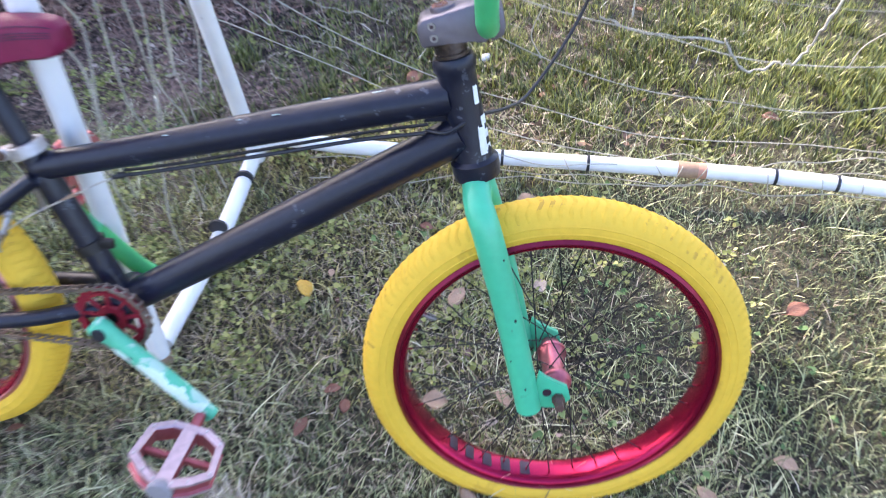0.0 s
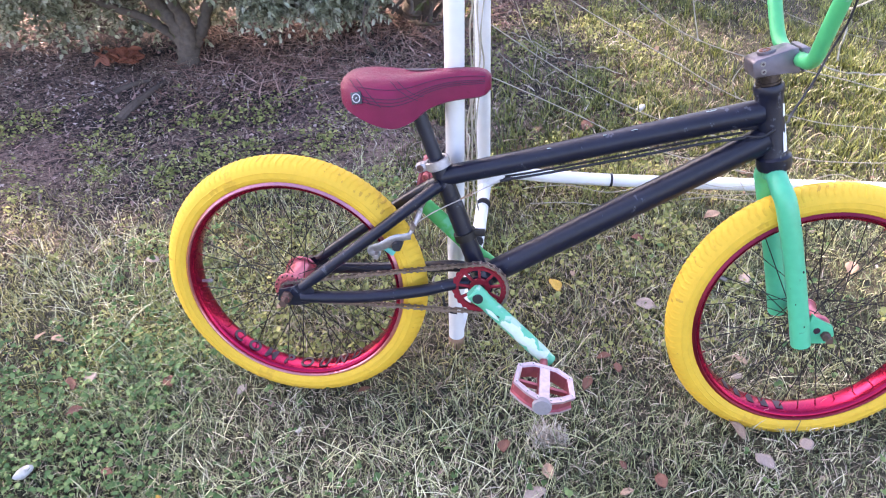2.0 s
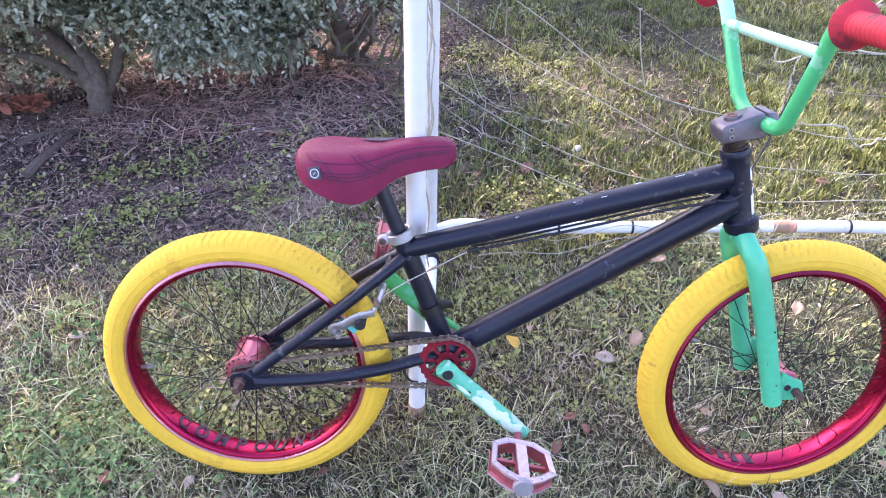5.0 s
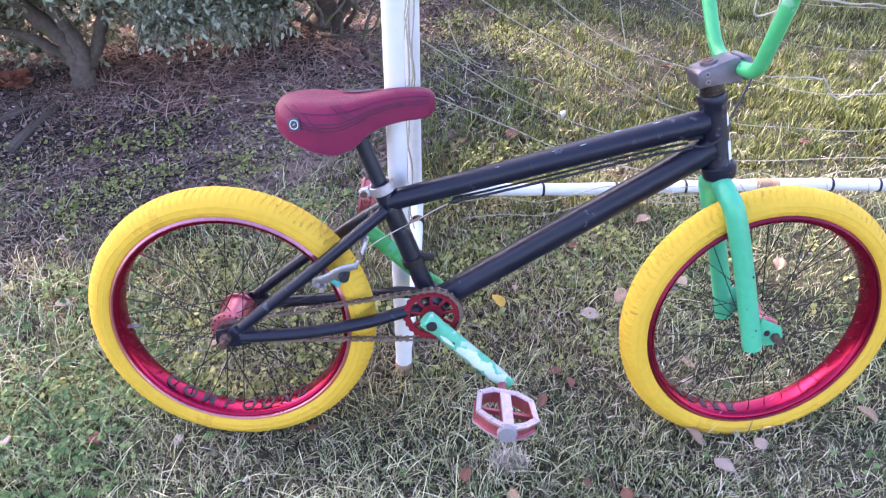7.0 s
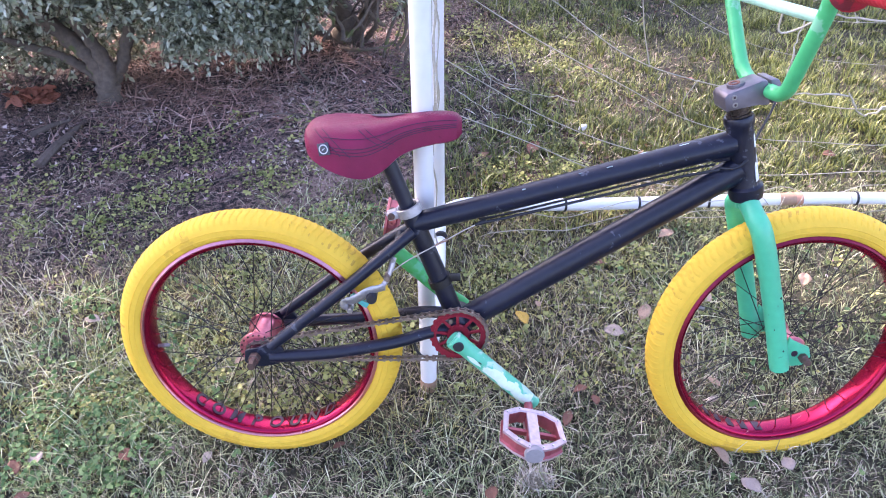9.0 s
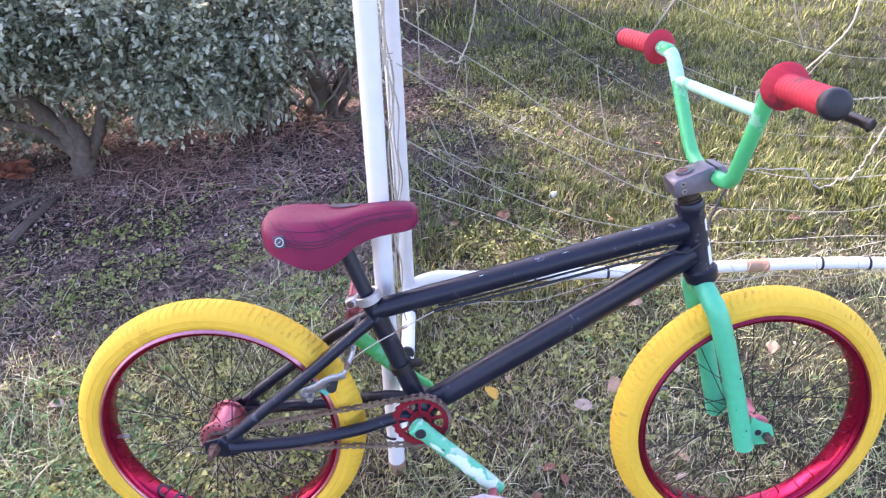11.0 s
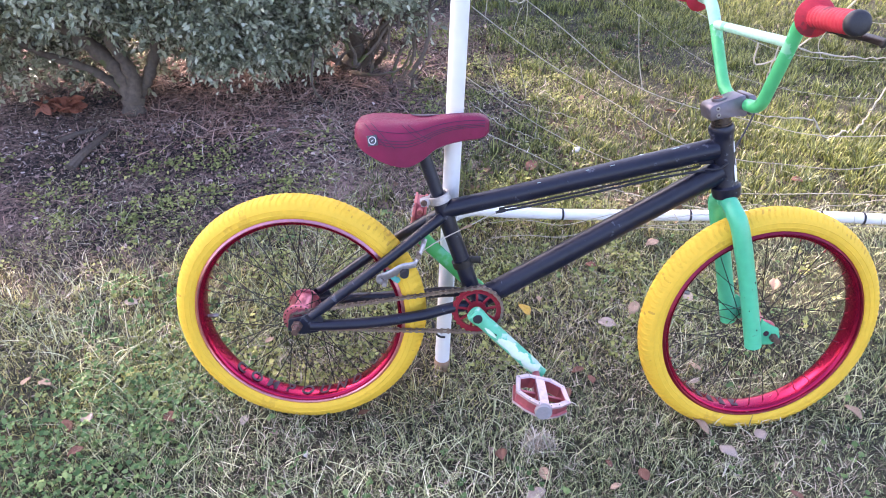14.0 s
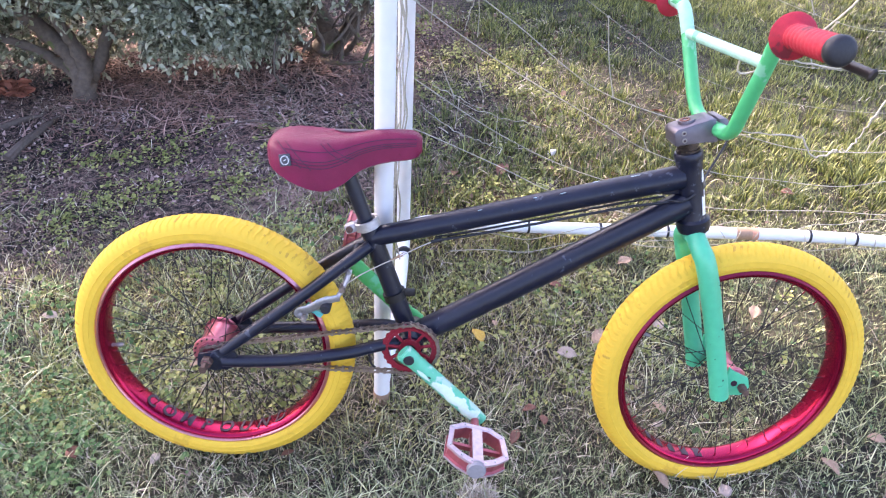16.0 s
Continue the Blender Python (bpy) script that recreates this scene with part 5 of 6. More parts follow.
        ring = [(L / 2 * math.cos(a) * torn.uniform(0.5, 1.1), W / 2 * math.sin(a) * torn.uniform(0.45, 1.1)) for a in (2 * math.pi * k / 11 for k in range(11))]
        part("sticker_scrap", slab(ring, -0.0004, 0.0005, m=pose(x, y2, z, 0, -slope, 0) @ pose(0, 0, 0, 90 + math.degrees(math.asin(y2 / 0.0199)), 0, 0)), SCRAP, bike, "pale torn sticker scrap")


brake_and_cables()


# ---- goal frame and net ----
FOOT, POST_UP = Vector((-0.491, 0.815, 0.0)), Vector((0.030, -0.007, 1.0))
BACK, BACK_UP = Vector((-0.422, 1.352, 0.0)), Vector((0.004, -0.282, 1.0))
TOP_Z = 1.93
goal = thing("football_goal", "home-made white plastic pipe goal frame with a torn net", "goal", Matrix.Identity(4))
BAR = smooth_path([(-0.418, 1.325, 0.078), (-0.388, 1.322, 0.103), (-0.335, 1.321, 0.112), (-0.25, 1.322, 0.099), (-0.09, 1.332, 0.076), (0.103, 1.333, 0.061), (0.30, 1.315, 0.060), (0.52, 1.293, 0.060), (0.69, 1.272, 0.060), (0.89, 1.239, 0.058), (1.3, 1.165, 0.050), (2.6, 0.95, 0.040)], 8)


def goal_frame():
    a, b = FOOT, FOOT + POST_UP * TOP_Z
    p = part("post", tube([a - POST_UP * 0.02, a + POST_UP * 0.9, b], 0.0168, 24), PVC, goal, "scuffed white plastic front post")
    part("foot_cap", tube([a + POST_UP * -0.004, a + POST_UP * 0.024, a + POST_UP * 0.026], [0.0182, 0.0182, 0.0172], 20), TAPE, p, "muddy brown foot rim")
    part("wire_hook", tube(smooth_path([a + Vector((-0.023, -0.012, 0.150)), a + Vector((-0.020, -0.018, 0.130)), a + Vector((-0.009, -0.021, 0.114)), a + Vector((0.004, -0.0195, 0.108))], 4), 0.0026, 7), PLUG, p, "small black wire hook")
    part("back_brace", tube([BACK + BACK_UP * 0.05, BACK + BACK_UP * 0.9, b + Vector((0, 0.02, 0))], 0.0172, 20), PVC, goal, "white plastic rear brace pipe")
    part("side_pipe", tube(smooth_path([FOOT + Vector((0.002, 0.02, 0.03)), FOOT.lerp(BACK, 0.5) + Vector((0.01, 0, 0.045)), Vector((-0.418, 1.325, 0.076))], 6), 0.0165, 18), PVC, goal, "white plastic side pipe on the grass")
    g = part("ground_bar", tube(BAR, 0.0165, 18), PVC, goal, "white plastic rear pipe lying in the grass")
    far = Vector((2.9, -0.30, 0))
    part("top_bar", tube([b, b + far], 0.0175, 18), PVC, goal)
    part("post", tube([a + far - POST_UP * 0.02, b + far], 0.0168, 18), PVC, goal)
    part("back_brace", tube([Vector((2.6, 0.95, 0.04)), b + far + Vector((0, 0.02, 0))], 0.0172, 18), PVC, goal)

    def band(x, wide, r, material, name, label=""):
        i = min(range(1, len(BAR) - 1), key=lambda q: abs(BAR[q].x - x))
        q = BAR[i] + (BAR[i + 1] - BAR[i - 1]) * ((x - BAR[i].x) / max((BAR[i + 1] - BAR[i - 1]).x, 1e-6))
        t = (BAR[i + 1] - BAR[i - 1]).normalized()
        part(name, tube([q - t * wide / 2, q + t * wide / 2], r, 16), material, g, label)

    for x in (-0.085, 0.117, 0.301, 0.688, 0.811, 1.02, 1.25):
        band(x, 0.006, 0.0185, PLUG, "tie_band", "black tie band")
    band(0.509, 0.042, 0.0176, TAPE, "tape_wrap", "frayed brown tape round a pipe joint")
    band(0.539, 0.018, 0.0174, TAPE_ORANGE, "tape_wrap", "faded orange end of the tape")
    for t in (0.54, 0.83):
        q = FOOT.lerp(Vector((-0.418, 1.325, 0.076)), t) + Vector((0.006, 0, 0.060 * (1 - t)))
        part("tie_band", tube([q - Vector((0, 0.003, 0)), q + Vector((0, 0.003, 0))], 0.0185, 14), PLUG, goal)


goal_frame()


def cords():
    """The net: sagging rows between the rear brace and the far side, knotted links, and bunched cords at the side."""
    rnd = random.Random(5)
    up = lambda z: BACK + BACK_UP * z
    # back rows
    rows = []
    for i, m in enumerate((0.035, 0.10, 0.215, 0.335, 0.45, 0.57, 0.68, 0.79)):
        sag = (0.31, 0.38, 0.45, 0.42)[i] if i < 4 else 0.46 + 0.06 * rnd.uniform(-1, 1)
        pts = []
        for k in range(15):
            x = -0.40 + 0.19 * k
            z = m + (sag if x < 0.72 else 0.05) * (x - 0.72) ** 2 + 0.008 * rnd.uniform(-1, 1)
            if z < 0.045:
                break
            pts.append(Vector((x + 0.02 * rnd.uniform(-1, 1), 1.345 - 0.282 * z + 0.015 * rnd.uniform(-1, 1), z)))
        pts.insert(0, up(pts[0].z + 0.02) - Vector((0, 0.018, 0)))
        rows.append(smooth_path(pts, 6))
        part("net_cord", tube(rows[-1], (0.0010 if i < 4 else 0.0005) + 0.0002 * rnd.random(), 5), CORD, goal, "pale cream net cord")
    for i in range(1, len(rows) - 1):
        for k in range(4, 84, 7):
            j = k + (3 if i % 2 else 0) + rnd.randint(-1, 1)
            if j < min(len(rows[i]), len(rows[i + 1])) - 1 and rnd.random() < 0.2:
                a, b = rows[i][j], rows[i + 1][min(j + rnd.randint(-2, 2), len(rows[i + 1]) - 1)]
                part("net_cord", tube(smooth_path([a, a.lerp(b, 0.5) + Vector((0.025 * rnd.uniform(-1, 1), 0.01, -0.01)), b], 4), 0.0013, 5), CORD, goal)
                for q in (a, b):
                    part("net_knot", tube([q - Vector((0.004, 0, 0)), q, q + Vector((0.004, 0, 0))], [0.0012, 0.0028, 0.0012], 6), CORD, goal)
    # loose hanging loop and a strand along the bar
    for pts, r in (([rows[7][34], rows[7][34] + Vector((-0.02, 0, -0.07)), rows[5][31] + Vector((0, 0, 0.01)), rows[5][30] + Vector((-0.05, 0.01, -0.035)), rows[5][28]], 0.0022), ([rows[6][22], rows[6][22] + Vector((-0.03, 0, -0.05)), rows[5][21]], 0.0020),
                   ([(x / 10, 1.285 + 0.02 * math.sin(x), 0.045 + 0.008 * math.sin(2.3 * x)) for x in range(-3, 16)], 0.0012), ([(x / 10, 1.30 + 0.02 * math.sin(1.7 * x), 0.075 + 0.012 * math.sin(2.9 * x)) for x in range(-3, 14)], 0.0011)):
        part("net_cord", tube(smooth_path(pts, 5), r, 5), CORD, goal)
    # bottom strand in the grass before the bar, tied to it here and there
    line = [Vector((0.10 + 0.07 * k, 1.29 - 0.055 * k * 0.07 - 0.05 * max(k - 6, 0) * 0.07 + 0.006 * math.sin(2.1 * k), 0.036 + 0.006 * math.sin(1.3 * k))) for k in range(22)]
    low = smooth_path(line, 5)
    part("net_cord", tube(low, [0.0012 * rnd.uniform(0.7, 1.4) for q in low], 5), CORD, goal, "pale cord lying along the pipe")
    for x0, dx in ((0.43, 0.05), (0.50, -0.04), (0.535, -0.03), (0.66, 0.02), (0.78, 0.01), (0.86, 0.0), (0.96, 0.02), (0.24, 0.04)):
        a = min(BAR, key=lambda q: abs(q.x - x0)) + Vector((0, -0.012, 0.014))
        b = min(low, key=lambda q: abs(q.x - x0 - dx))
        part("net_cord", tube(smooth_path([a + Vector((0, 0.022, -0.008)), a, a.lerp(b, 0.5) - Vector((0, 0.004, 0.006)), b], 4), 0.0010, 5), CORD, goal)
    # frayed strand and knots hanging in the torn part
    for pts, r in (([(0.29, 1.08, 0.666), (0.423, 1.08, 0.64), (0.529, 1.08, 0.628), (0.602, 1.08, 0.625), (0.698, 1.08, 0.636)], 0.0016), ([(0.285, 1.06, 0.674), (0.277, 1.06, 0.615), (0.276, 1.06, 0.57), (0.276, 1.06, 0.523)], 0.0015), ([(0.229, 1.06, 0.528), (0.287, 1.06, 0.505), (0.421, 1.06, 0.488)], 0.0015), ([(0.421, 1.06, 0.488), (0.466, 1.06, 0.435), (0.507, 1.06, 0.448), (0.543, 1.06, 0.458), (0.558, 1.06, 0.502), (0.58, 1.06, 0.572), (0.594, 1.06, 0.628)], 0.0018),
                   ([(-0.352, 1.167, 0.631), (-0.309, 1.198, 0.521), (-0.228, 1.211, 0.476), (-0.109, 1.222, 0.436)], 0.0009), ([(-0.404, 1.095, 0.820), (-0.372, 1.075, 0.818), (-0.347, 1.070, 0.800), (-0.320, 1.066, 0.782), (-0.295, 1.064, 0.790), (-0.277, 1.068, 0.840), (-0.265, 1.066, 0.910)], 0.0013), ([(-0.370, 1.078, 0.92), (-0.372, 1.075, 0.82), (-0.375, 1.095, 0.73)], 0.0009), ([(-0.295, 1.064, 0.790), (-0.305, 1.085, 0.745), (-0.310, 1.095, 0.715)], 0.0008),
                   ([(-0.291, 1.066, 0.788), (-0.285, 1.090, 0.740), (-0.283, 1.110, 0.690)], 0.0007), ([(-0.384, 1.224, 0.493), (-0.310, 1.219, 0.432), (-0.250, 1.230, 0.398), (-0.189, 1.241, 0.369)], 0.0009), ([(-0.299, 1.221, 0.511), (-0.303, 1.224, 0.470), (-0.306, 1.222, 0.435)], 0.0007), ([(-0.213, 1.211, 0.474), (-0.210, 1.222, 0.425), (-0.206, 1.236, 0.378)], 0.0007),
                   ([(-0.36, 1.17, 0.56), (-0.31, 1.197, 0.525), (-0.25, 1.20, 0.50), (-0.27, 1.20, 0.60)], 0.0007)):
        line = smooth_path(pts, 6)
        line = [q + Vector((0, 0.004 * rnd.uniform(-1, 1), 0.004 * rnd.uniform(-1, 1))) for q in line]
        part("net_cord", tube(line, [r * rnd.uniform(0.6, 1.5) for q in line], 5), CORD, goal, "frayed knotted net strand")
    # side: slack cords hanging between post and brace, crossed by curled ends
    for i in range(7):
        t = (i + 0.7) / 8
        top = (FOOT + POST_UP * 1.3).lerp(up(1.3), t)
        low = FOOT.lerp(up(0.1), t)
        end = 0.02 + 0.22 * rnd.random()
        pts = [top.lerp(low, k / 11 * (1 - end)) + Vector((0.012 * rnd.uniform(-1, 1), 0.034 * rnd.uniform(-1, 1), 0)) for k in range(12)]
        line = smooth_path(pts, 4)
        part("net_cord", tube(line, [0.0017 * rnd.uniform(0.7, 1.3) for q in line], 5), CORD, goal)
        for z in (0.30, 0.48, 0.66, 0.85):
            if i and rnd.random() < 0.4:
                zz = z + 0.07 * rnd.uniform(-1, 1)
                a = (FOOT + POST_UP * zz).lerp(up(zz), (i - 0.3) / 8)
                b = (FOOT + POST_UP * (zz + 0.09)).lerp(up(zz + 0.09), (i + 0.7) / 8)
                mid = a.lerp(b, 0.5) + Vector((0.02 * rnd.uniform(-1, 1), 0.01, -0.05 * rnd.random()))
                line = smooth_path([a, mid, b, b + Vector((0.01 * rnd.uniform(-1, 1), 0.015, 0.03 * rnd.uniform(-1, 1)))], 4)
                part("net_cord", tube(line, [0.0018 * rnd.uniform(0.7, 1.3) for q in line], 5), CORD, goal)


cords()


# ---- shrubs ----
def shrub(name, stems, sprays, per, size, label, seed, span, front, low, high, end=0.1, deep=0.45, open_share=0.55, gap=None):
    """Woody stems and a crown of leafy sprays: twigs that carry small oval leaves on both sides.
    front, low and high give the near face, the underside and the top for arrays of places."""
    r = np.random.default_rng(seed)
    root = thing(name, label, "shrub", Matrix.Identity(4))
    bm = bmesh.new()
    for pts, rad in stems:
        p = smooth_path(pts, 9)
        sweep(bm, p, [rad * (1 - 0.75 * i / len(p)) * (1 + 0.12 * math.sin(i * 2.1 + rad * 90)) for i in range(len(p))], 14)
    for v in bm.verts:
        v.co += 0.006 * noise.noise_vector(v.co * 28)
    part("trunk", bm, BARK, root, "rough grey-brown forking stems with moss")
    x = span[0] + (span[1] - span[0]) * r.random(sprays)
    lo, hi = low(x), high(x)
    z = lo + (hi - lo) * r.random(sprays)
    # most sprays lie near the face, some deep inside
    y = front(x, z) + np.where(r.random(sprays) < 0.62, 0.16 * r.random(sprays) ** 1.4, deep * r.random(sprays))
    edge = lo + 0.22 * (vnoise(x, y, 6.0, 54 + seed) - 0.35) + 0.10 * vnoise(x, y, 17.0, 58 + seed)
    side = span[1] - end * vnoise(z, y, 5.0, 55 + seed) - 0.5 * end * r.random(sprays)
    dense = 0.6 * vnoise(x + 0.5 * y, z, 5.5, 56 + seed) + 0.4 * vnoise(x, z + 0.4 * y, 12.0, 57 + seed)
    keep = (z > edge) & (x < side) & (r.random(sprays) < (1 - open_share) + open_share * step(0.36, 0.58, dense))
    if gap:
        # an opening between two tiers of the crown, to let sun patches through
        gx, g0, g1, share = gap
        wob = 0.3 * (vnoise(x, y, 3.0, 57) - 0.5)
        keep &= ~((x < gx + wob) & (z > g0 + wob) & (z < g1 + wob) & (r.random(sprays) < share))
    c = np.stack([x, y, z], 1)[keep]
    k = len(c)
    d = r.standard_normal((k, 3)) * 0.75 + np.array([0, -0.75, 0.25])
    d /= np.linalg.norm(d, axis=1)[:, None]
    L = (0.07 + 0.09 * r.random(k)) * (size / 0.026)
    side_way = np.cross(d, r.standard_normal((k, 3)))
    side_way /= np.linalg.norm(side_way, axis=1)[:, None]
    up_way = np.cross(side_way, d)
    # twigs
    a, b = c - d * L[:, None] * 0.7, c + d * L[:, None]
    o = side_way * 0.0012
    v = np.stack([a - o, a + o, b + o * 0.4, b - o * 0.4], 1).reshape(-1, 3)
    tw = raw_mesh("twig_growth", v, [np.arange(k)[:, None] * 4 + np.arange(4)], TWIG)
    tagged(tw, "fine dry twigs", kind="stuff")
    tw.parent = root
    # leaves in pairs along each twig, one at its tip
    t = np.tile(np.linspace(0.05, 1.0, per), k)
    n = k * per
    turn = np.tile(np.where(np.arange(per) % 2, 1.0, -1.0), k)
    turn[per - 1::per] = 0.0
    rd, rs, ru, rl = (np.repeat(q, per, 0) for q in (d, side_way, up_way, L))
    roll = np.repeat(r.random(k) * np.pi, per) + np.tile((np.arange(per) // 2 % 2) * np.pi * 0.5, k) + 0.35 * r.standard_normal(n)
    out = rs * np.cos(roll)[:, None] + ru * np.sin(roll)[:, None]
    p = np.repeat(c, per, 0) + rd * (rl * t)[:, None] + 0.003 * r.standard_normal((n, 3))
    ld = rd * (0.55 + 0.25 * t)[:, None] + out * (0.85 * turn)[:, None] + 0.28 * r.standard_normal((n, 3))
    ld /= np.linalg.norm(ld, axis=1)[:, None]
    face = np.array([0, -0.45, 0.9]) + 0.45 * r.standard_normal((n, 3))
    s = np.cross(face, ld)
    s /= np.linalg.norm(s, axis=1)[:, None] + 1e-9
    u = np.cross(ld, s)
    W = (size * (0.55 + 0.75 * r.random(n)))[:, None]
    H = W * 0.23
    v = np.stack([p, p + ld * W * 0.3 + s * H + u * H * 0.35, p + ld * W * 0.72 + s * H * 0.85 + u * H * 0.3, p + ld * W - u * W * 0.08, p + ld * W * 0.72 - s * H * 0.85 + u * H * 0.3, p + ld * W * 0.3 - s * H + u * H * 0.35], 1).reshape(-1, 3)
    bb = np.arange(n) * 6
    q = np.concatenate([np.stack([bb, bb + 1, bb + 2, bb + 3], 1), np.stack([bb, bb + 3, bb + 4, bb + 5], 1)])
    lv = raw_mesh("leaves", v, [q], SHRUB)
    tagged(lv, "small dull green oval leaves", kind="stuff")
    lv.parent = root
    return root


def underside(x):
    """How low the foliage of the hedge hangs along its length."""
    return np.interp(x, (-3.9, -1.9, -1.62, -1.45, -1.30, -1.15, -1.0, -0.88, -0.75, -0.65, -0.55, -0.42), (0.20, 0.30, 0.33, 0.30, 0.17, 0.06, 0.05, 0.12, 0.22, 0.30, 0.38, 0.46))


flat = lambda z: (lambda x: np.full(np.shape(x), z))
STEMS = [([(-1.547, 2.33, -0.03), (-1.56, 2.38, 0.10), (-1.66, 2.40, 0.24), (-1.86, 2.42, 0.45), (-2.0, 2.5, 0.9)], 0.045), ([(-1.547, 2.34, 0.02), (-1.53, 2.36, 0.13), (-1.58, 2.35, 0.30), (-1.66, 2.36, 0.55), (-1.6, 2.5, 1.1)], 0.032),
         ([(-1.54, 2.39, 0.04), (-1.47, 2.40, 0.14), (-1.40, 2.44, 0.32), (-1.28, 2.5, 0.6), (-1.2, 2.6, 1.1)], 0.027), ([(-1.57, 2.42, 0.02), (-1.70, 2.46, 0.12), (-1.95, 2.5, 0.22), (-2.3, 2.5, 0.5)], 0.022)]
hedge_face = lambda x, z: 1.90 + 0.30 * vnoise(x, z, 3.2, 61) + 0.16 * vnoise(x, z, 8.0, 62) + (0.34 - 0.24 * step(-1.40, -1.25, x) * step(-0.70, -0.85, x)) * step(0.46, 0.10, z) + 0.12 * step(-1.3, -0.8, x)
shrub("evergreen_shrub", STEMS, 17000, 13, 0.0245, "dense evergreen shrub with small dull green leaves over bare soil", 1, (-2.8, -0.40), hedge_face, underside, lambda x: 0.73 - 0.14 * step(-1.25, -0.75, x), 0.14, 0.32, 0.72)
STEMS2 = [([(-0.70, 2.72, -0.03), (-0.68, 2.70, 0.12), (-0.74, 2.66, 0.3), (-0.85, 2.6, 0.8)], 0.055), ([(-0.67, 2.73, 0), (-0.58, 2.72, 0.15), (-0.52, 2.69, 0.32), (-0.56, 2.66, 0.7)], 0.017), ([(-0.72, 2.74, 0), (-0.82, 2.68, 0.10), (-0.95, 2.62, 0.25), (-1.0, 2.56, 0.5)], 0.018),
          ([(-0.60, 2.60, 0.05), (-0.55, 2.50, 0.16), (-0.58, 2.42, 0.26), (-0.50, 2.36, 0.36), (-0.56, 2.32, 0.46)], 0.010), ([(-0.70, 2.62, 0.02), (-0.62, 2.46, 0.07), (-0.50, 2.38, 0.12), (-0.45, 2.36, 0.22)], 0.009), ([(-0.66, 2.70, 0.0), (-0.55, 2.62, 0.22), (-0.44, 2.52, 0.48), (-0.36, 2.44, 0.85)], 0.022), ([(-0.64, 2.74, 0.0), (-0.48, 2.72, 0.25), (-0.33, 2.66, 0.5), (-0.30, 2.62, 0.9)], 0.018),
          ([(-0.56, 2.62, 0.2), (-0.50, 2.48, 0.30), (-0.38, 2.42, 0.34), (-0.30, 2.40, 0.46), (-0.34, 2.36, 0.62)], 0.010)]
tangle = random.Random(12)
for _ in range(22):
    x, y, z = tangle.uniform(-0.85, -0.42), tangle.uniform(2.30, 2.62), tangle.uniform(0.02, 0.30)
    way = [Vector((x, y, z))]
    for _ in range(4):
        way.append(way[-1] + Vector((tangle.uniform(-0.07, 0.09), tangle.uniform(-0.06, 0.05), tangle.uniform(0.03, 0.14))))
    STEMS2.append((way, tangle.uniform(0.004, 0.009)))
shrub("evergreen_shrub", STEMS2, 8500, 12, 0.027, "evergreen shrub with bare twisting stems at its end", 2, (-3.0, -0.30), lambda x, z: 2.44 + 0.2 * vnoise(x, z, 3.0, 63), lambda x: 0.0 + 0.24 * step(-1.0, -0.6, x), lambda x: 0.85 - 0.40 * step(-1.35, -0.80, x), 0.15, 0.45)
# taller on the right than anything in view, to shade the far lawn
shrub("evergreen_shrub", [([(-0.1, 4.4, -0.03), (-0.1, 4.4, 0.6), (0, 4.3, 1.4)], 0.04)], 3600, 12, 0.05, "evergreen shrub at the far end of the lawn, its unseen top raised for shade", 4, (-1.6, 0.45), lambda x, z: 3.95 + 0.3 * vnoise(x, z, 2.0, 64), flat(0.05), lambda x: 1.25 + 0.55 * step(-1.2, -0.6, x), 0.4, 0.6)
# added crown, out of view: shades bicycle and lawn, its gap lights the left
shrub("evergreen_shrub", [([(-2.2, 2.9, -0.03), (-2.2, 2.9, 0.6), (-2.1, 2.8, 1.6)], 0.05)], 4200, 12, 0.075, "unseen two-tier leaf crown added above the hedge to shade the bicycle", 3, (-3.6, -1.20), lambda x, z: 2.6 + 0.2 * vnoise(x, z, 2.0, 65), flat(1.52), flat(3.3), 0.45, 0.42, 0.45, (-2.4, 1.35, 2.45, 0.82))


# ---- small things on the ground ----
def leaf_mesh(kind, seed):
    """A curled oval leaf with a midrib and a stalk."""
    r = random.Random(seed)
    bm = bmesh.new()
    curl, cup, tip = r.uniform(0.15, 0.55), r.uniform(0.1, 0.5), r.uniform(0.35, 0.5)
    n, rows = 9, []
    for i in range(n):
        t = i / (n - 1)
        w = 0.5 * tip * 1.6 * math.sin(math.pi * min(t * 0.96 + 0.02, 1)) ** 0.75
        row = []
        for j in range(5):
            v = (j - 2) / 2
            z = cup * w * v * v - curl * 0.35 * (t - 0.5) ** 2 + 0.03 * math.sin(7 * t + 3 * v + seed)
            row.append(bm.verts.new((t - 0.5, w * v * (1 + 0.06 * math.sin(9 * t + seed)), z)))
        rows.append(row)
    for i in range(n - 1):
        for j in range(4):
            bm.faces.new((rows[i][j], rows[i + 1][j], rows[i + 1][j + 1], rows[i][j + 1]))
    top = bm.faces[:]
    ex = bmesh.ops.extrude_face_region(bm, geom=top)
    for v in ex["geom"]:
        if isinstance(v, bmesh.types.BMVert):
            v.co.z -= 0.014
    sweep(bm, [(-0.49, 0, -0.08 * curl), (-0.58, 0.01, 0.0), (-0.66, 0.03, 0.03)], [0.02, 0.013, 0.011], 5)
    me = bpy.data.meshes.new("fallen_leaf")
    bmesh.ops.recalc_face_normals(bm, faces=bm.faces[:])
    bm.to_mesh(me)
    bm.free()
    me.shade_smooth()
    me.materials.append(kind)
    return me


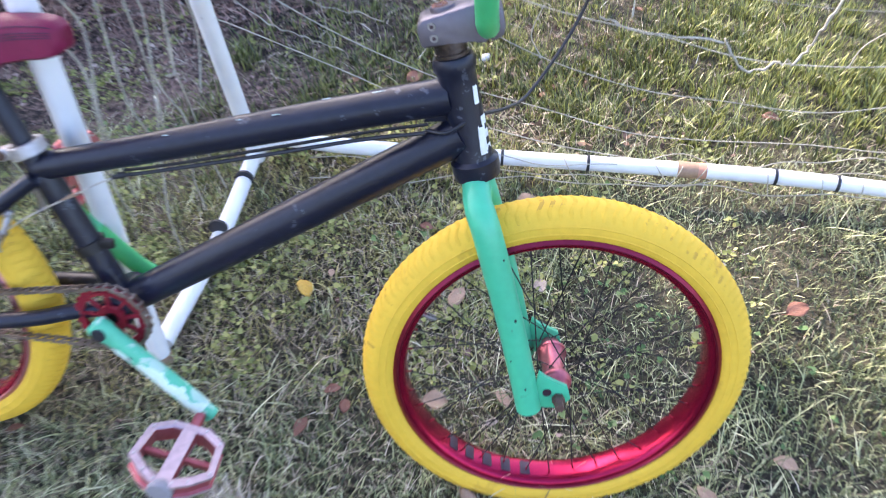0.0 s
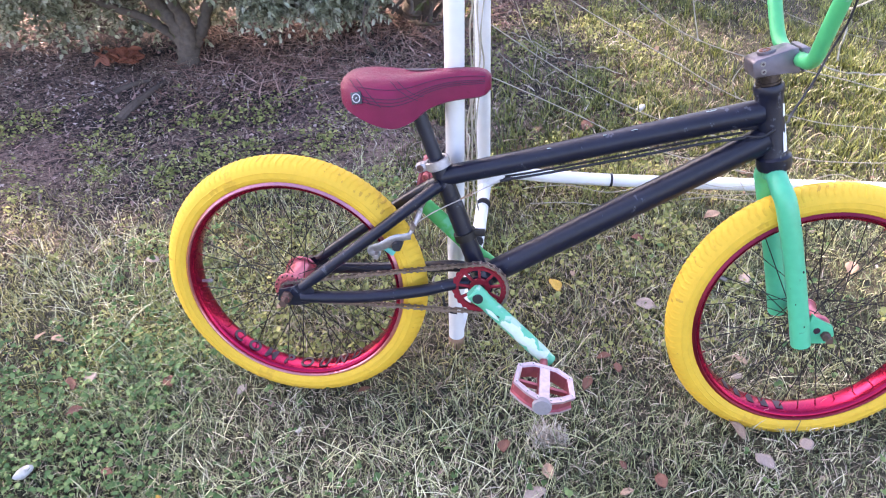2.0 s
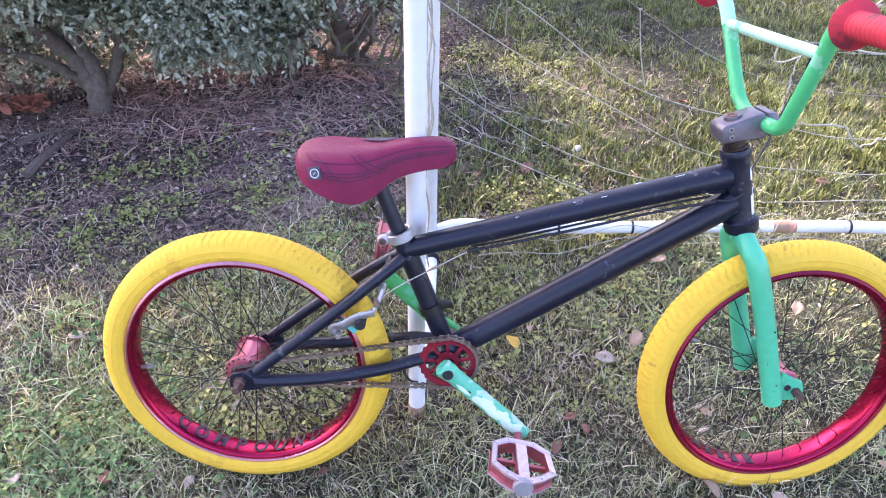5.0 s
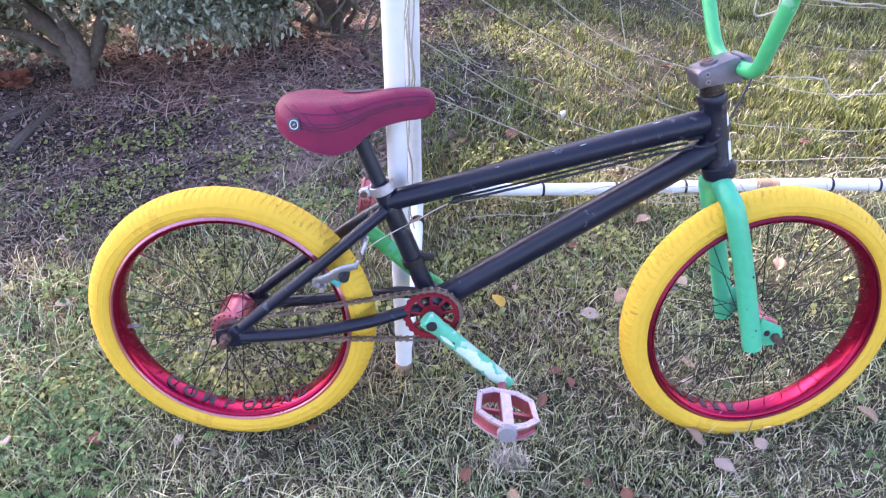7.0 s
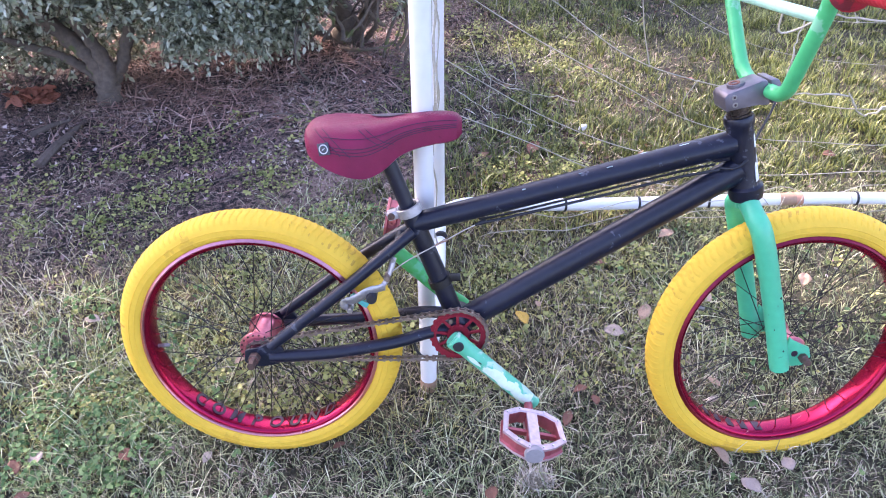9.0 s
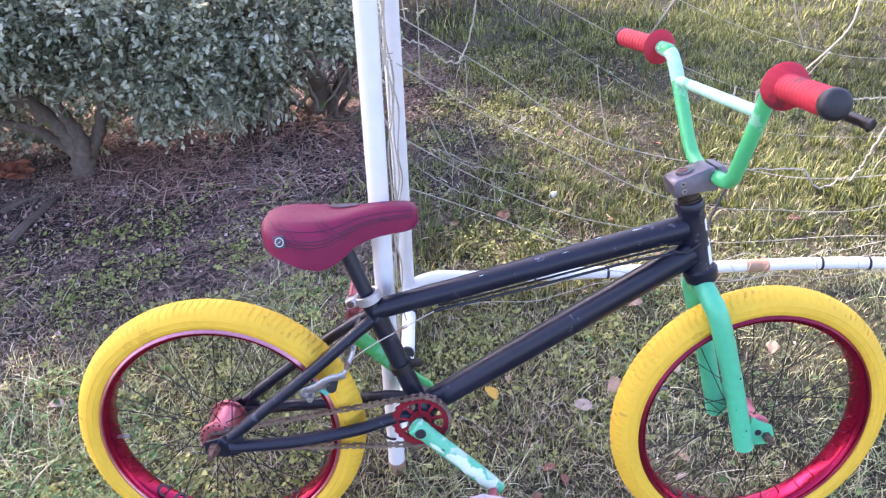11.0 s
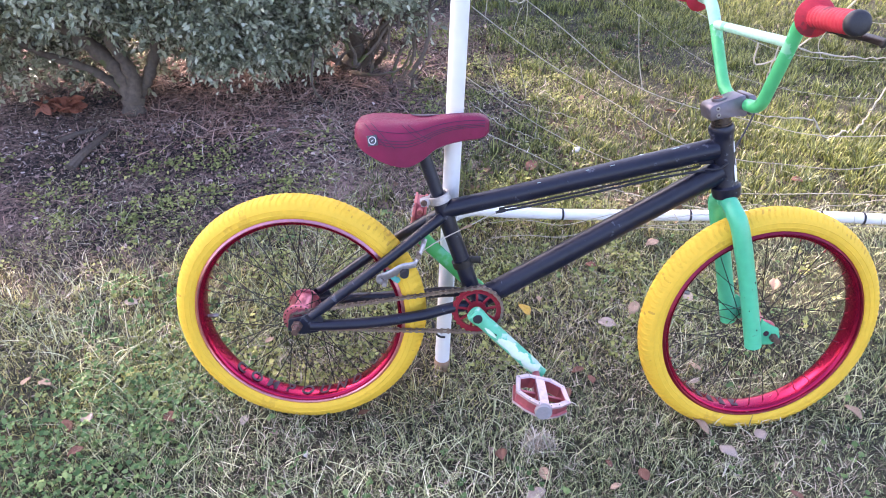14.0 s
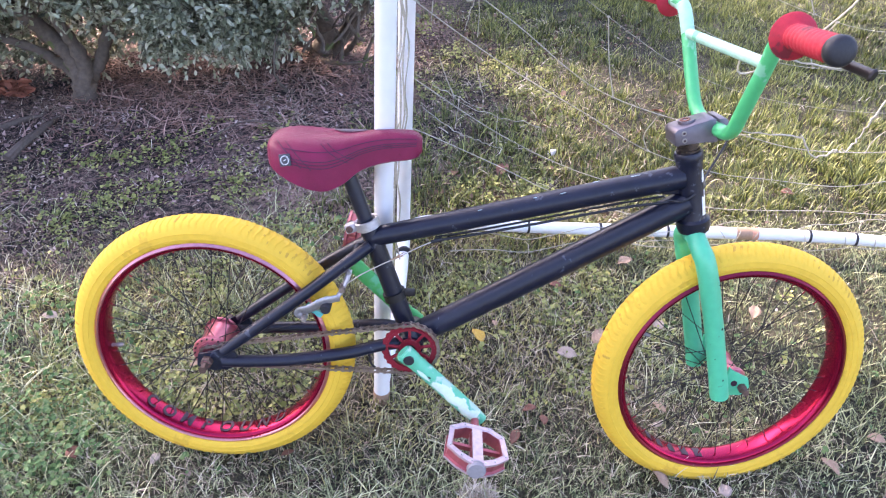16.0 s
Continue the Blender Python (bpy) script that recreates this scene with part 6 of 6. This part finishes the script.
KINDS = {"T": (LEAF_TAN, "tan curled dry leaf lying on the grass"), "R": (LEAF_RUST, "rust brown dry leaf lying in the grass"), "P": (LEAF_PALE, "pale bleached dry leaf lying on the grass"), "Y": (LEAF_YELLOW, "yellow fallen leaf lying in the grass")}
MESHES = {k: [leaf_mesh(KINDS[k][0], 10 * i + ord(k)) for i in range(3)] for k in KINDS}


def fallen(x, y, k, size, n):
    r = random.Random(n * 7 + 3)
    ob = new("fallen_leaf", MESHES[k][n % 3])
    z = float(lie(np.array([x]), np.array([y]))[0]) + 0.026
    ob.matrix_basis = pose(x, y, z, r.uniform(-16, 22), r.uniform(-16, 16), r.uniform(0, 360)) @ Matrix.Scale(size, 4)
    tagged(ob, KINDS[k][1], "leaf", "fallen leaves")


TAN_LEAVES = [(-1.396, 0.824, 0.036), (-1.441, 0.836, 0.034), (-1.393, 0.474, 0.050), (-0.320, 0.466, 0.038), (0.021, 0.954, 0.046), (0.165, 1.23, 0.042), (0.040, 0.550, 0.042), (-0.186, 0.423, 0.026), (-0.085, 0.349, 0.034), (0.389, 0.560, 0.044), (0.098, 0.734, 0.038), (0.437, 1.023, 0.040), (-0.218, 1.009, 0.022), (-0.904, 0.928, 0.024), (-0.013, 0.722, 0.044), (0.525, 0.623, 0.038)]
RUST_LEAVES = [(-1.094, 0.692, 0.038), (-1.271, 0.620, 0.034), (-1.144, 0.471, 0.026), (-0.398, 0.520, 0.036), (-0.042, 1.143, 0.030), (-0.121, 0.446, 0.034), (-0.092, 1.717, 0.058), (-0.182, 0.742, 0.030), (-1.309, 0.693, 0.034), (-0.678, 0.664, 0.026), (0.547, 2.125, 0.050), (-0.184, 0.478, 0.020), (0.159, 0.366, 0.030), (-0.224, 0.673, 0.034), (-0.158, 0.711, 0.028), (0.641, 0.934, 0.046), (0.78, 1.56, 0.05)]
PALE_LEAVES = [(-1.274, 0.711, 0.038), (-0.348, 0.416, 0.044), (0.070, 0.483, 0.040), (-0.010, 0.341, 0.048), (-1.274, 1.110, 0.040), (0.155, 0.518, 0.034), (-0.066, 0.901, 0.044), (0.178, 0.985, 0.036), (-0.932, 0.666, 0.026), (0.078, 0.684, 0.020)]
YELLOW_LEAVES = [(-1.03, 0.41, 0.026), (-0.263, 0.968, 0.040)]
for kind, places in (("T", TAN_LEAVES), ("R", RUST_LEAVES), ("P", PALE_LEAVES), ("Y", YELLOW_LEAVES)):
    for n, (x, y, size) in enumerate(places):
        fallen(x, y, kind, size, n + ord(kind))


def scrap(x, y, size):
    bm = bmesh.new()
    bmesh.ops.create_icosphere(bm, subdivisions=2, radius=0.5)
    for v in bm.verts:
        v.co *= 1 + 0.22 * noise.noise(v.co * 3 + Vector((x, y, 0)))
        v.co.z *= 0.4
        v.co.y *= 0.55
    ob = part("stone", bm, STONE, None, "", pose(x, y, float(lie(np.array([x]), np.array([y]))[0]) + 0.026, 12, -8, 40) @ Matrix.Scale(size, 4))
    tagged(ob, "small pale stone lying in the grass", "stone")


scrap(-1.307, 0.472, 0.040)
scrap(0.091, 1.829, 0.040)


ORANGE_LEAVES = [leaf_mesh(leaf_mat("orange_dead_leaf", (0.30, 0.105, 0.065), (0.18, 0.065, 0.042)), 70 + i) for i in range(3)]


def dead_clump(x, y):
    root = thing("leaf_clump", "rust orange clump of dead curled leaves on the soil", "leaves", pose(x, y, 0.02))
    r = random.Random(4)
    for i in range(46):
        ob = new("dead_leaf", ORANGE_LEAVES[i % 3])
        ob.parent = root
        ob.matrix_basis = pose(r.uniform(-0.08, 0.08), r.uniform(-0.035, 0.035), r.uniform(0.0, 0.035), r.uniform(-50, 50), r.uniform(-50, 50), r.uniform(0, 360)) @ Matrix.Scale(r.uniform(0.03, 0.055), 4)


dead_clump(-1.82, 2.34)


def stick(pts, rad, label):
    path = smooth_path([(x, y, float(lie(np.array([x]), np.array([y]))[0]) + z) for x, y, z in pts], 6)
    ob = part("stick", tube(path, [rad * (1 - 0.6 * i / len(path)) for i in range(len(path))], 8), TWIG, None)
    tagged(ob, label, "stick")


stick([(-1.665, 1.90, 0.006), (-1.640, 1.97, 0.020), (-1.612, 2.07, 0.022), (-1.592, 2.18, 0.012)], 0.018, "weathered grey branch lying on the bare soil")
stick([(-1.76, 2.11, 0.006), (-1.70, 2.16, 0.016), (-1.65, 2.20, 0.010)], 0.013, "short grey root stub on the bare soil")
stick([(-1.05, 1.95, 0.02), (-0.92, 2.02, 0.05), (-0.75, 2.0, 0.03), (-0.62, 1.92, 0.012)], 0.003, "thin bowed dry twig on the soil")
stick([(-1.2, 1.65, 0.012), (-1.0, 1.70, 0.03), (-0.8, 1.82, 0.02)], 0.0025, "thin dry twig on the soil")
stick([(-0.66, 0.80, 0.0), (-0.645, 0.795, 0.05), (-0.63, 0.79, 0.10)], 0.003, "dry stalk standing beside the wheel")


def dry_tuft(x0, y0):
    k = 230
    x, y = x0 + 0.016 * rng.standard_normal(k), y0 + 0.012 * rng.standard_normal(k)
    blades("dry_tuft", x, y, 0.03 + 0.03 * rng.random(k), 0.0034 * np.ones(k), 0.008 + 0.025 * rng.random(k), "tuft of bleached dead grass under the pedal", BLEACHED, 4)


dry_tuft(-0.312, 0.545)
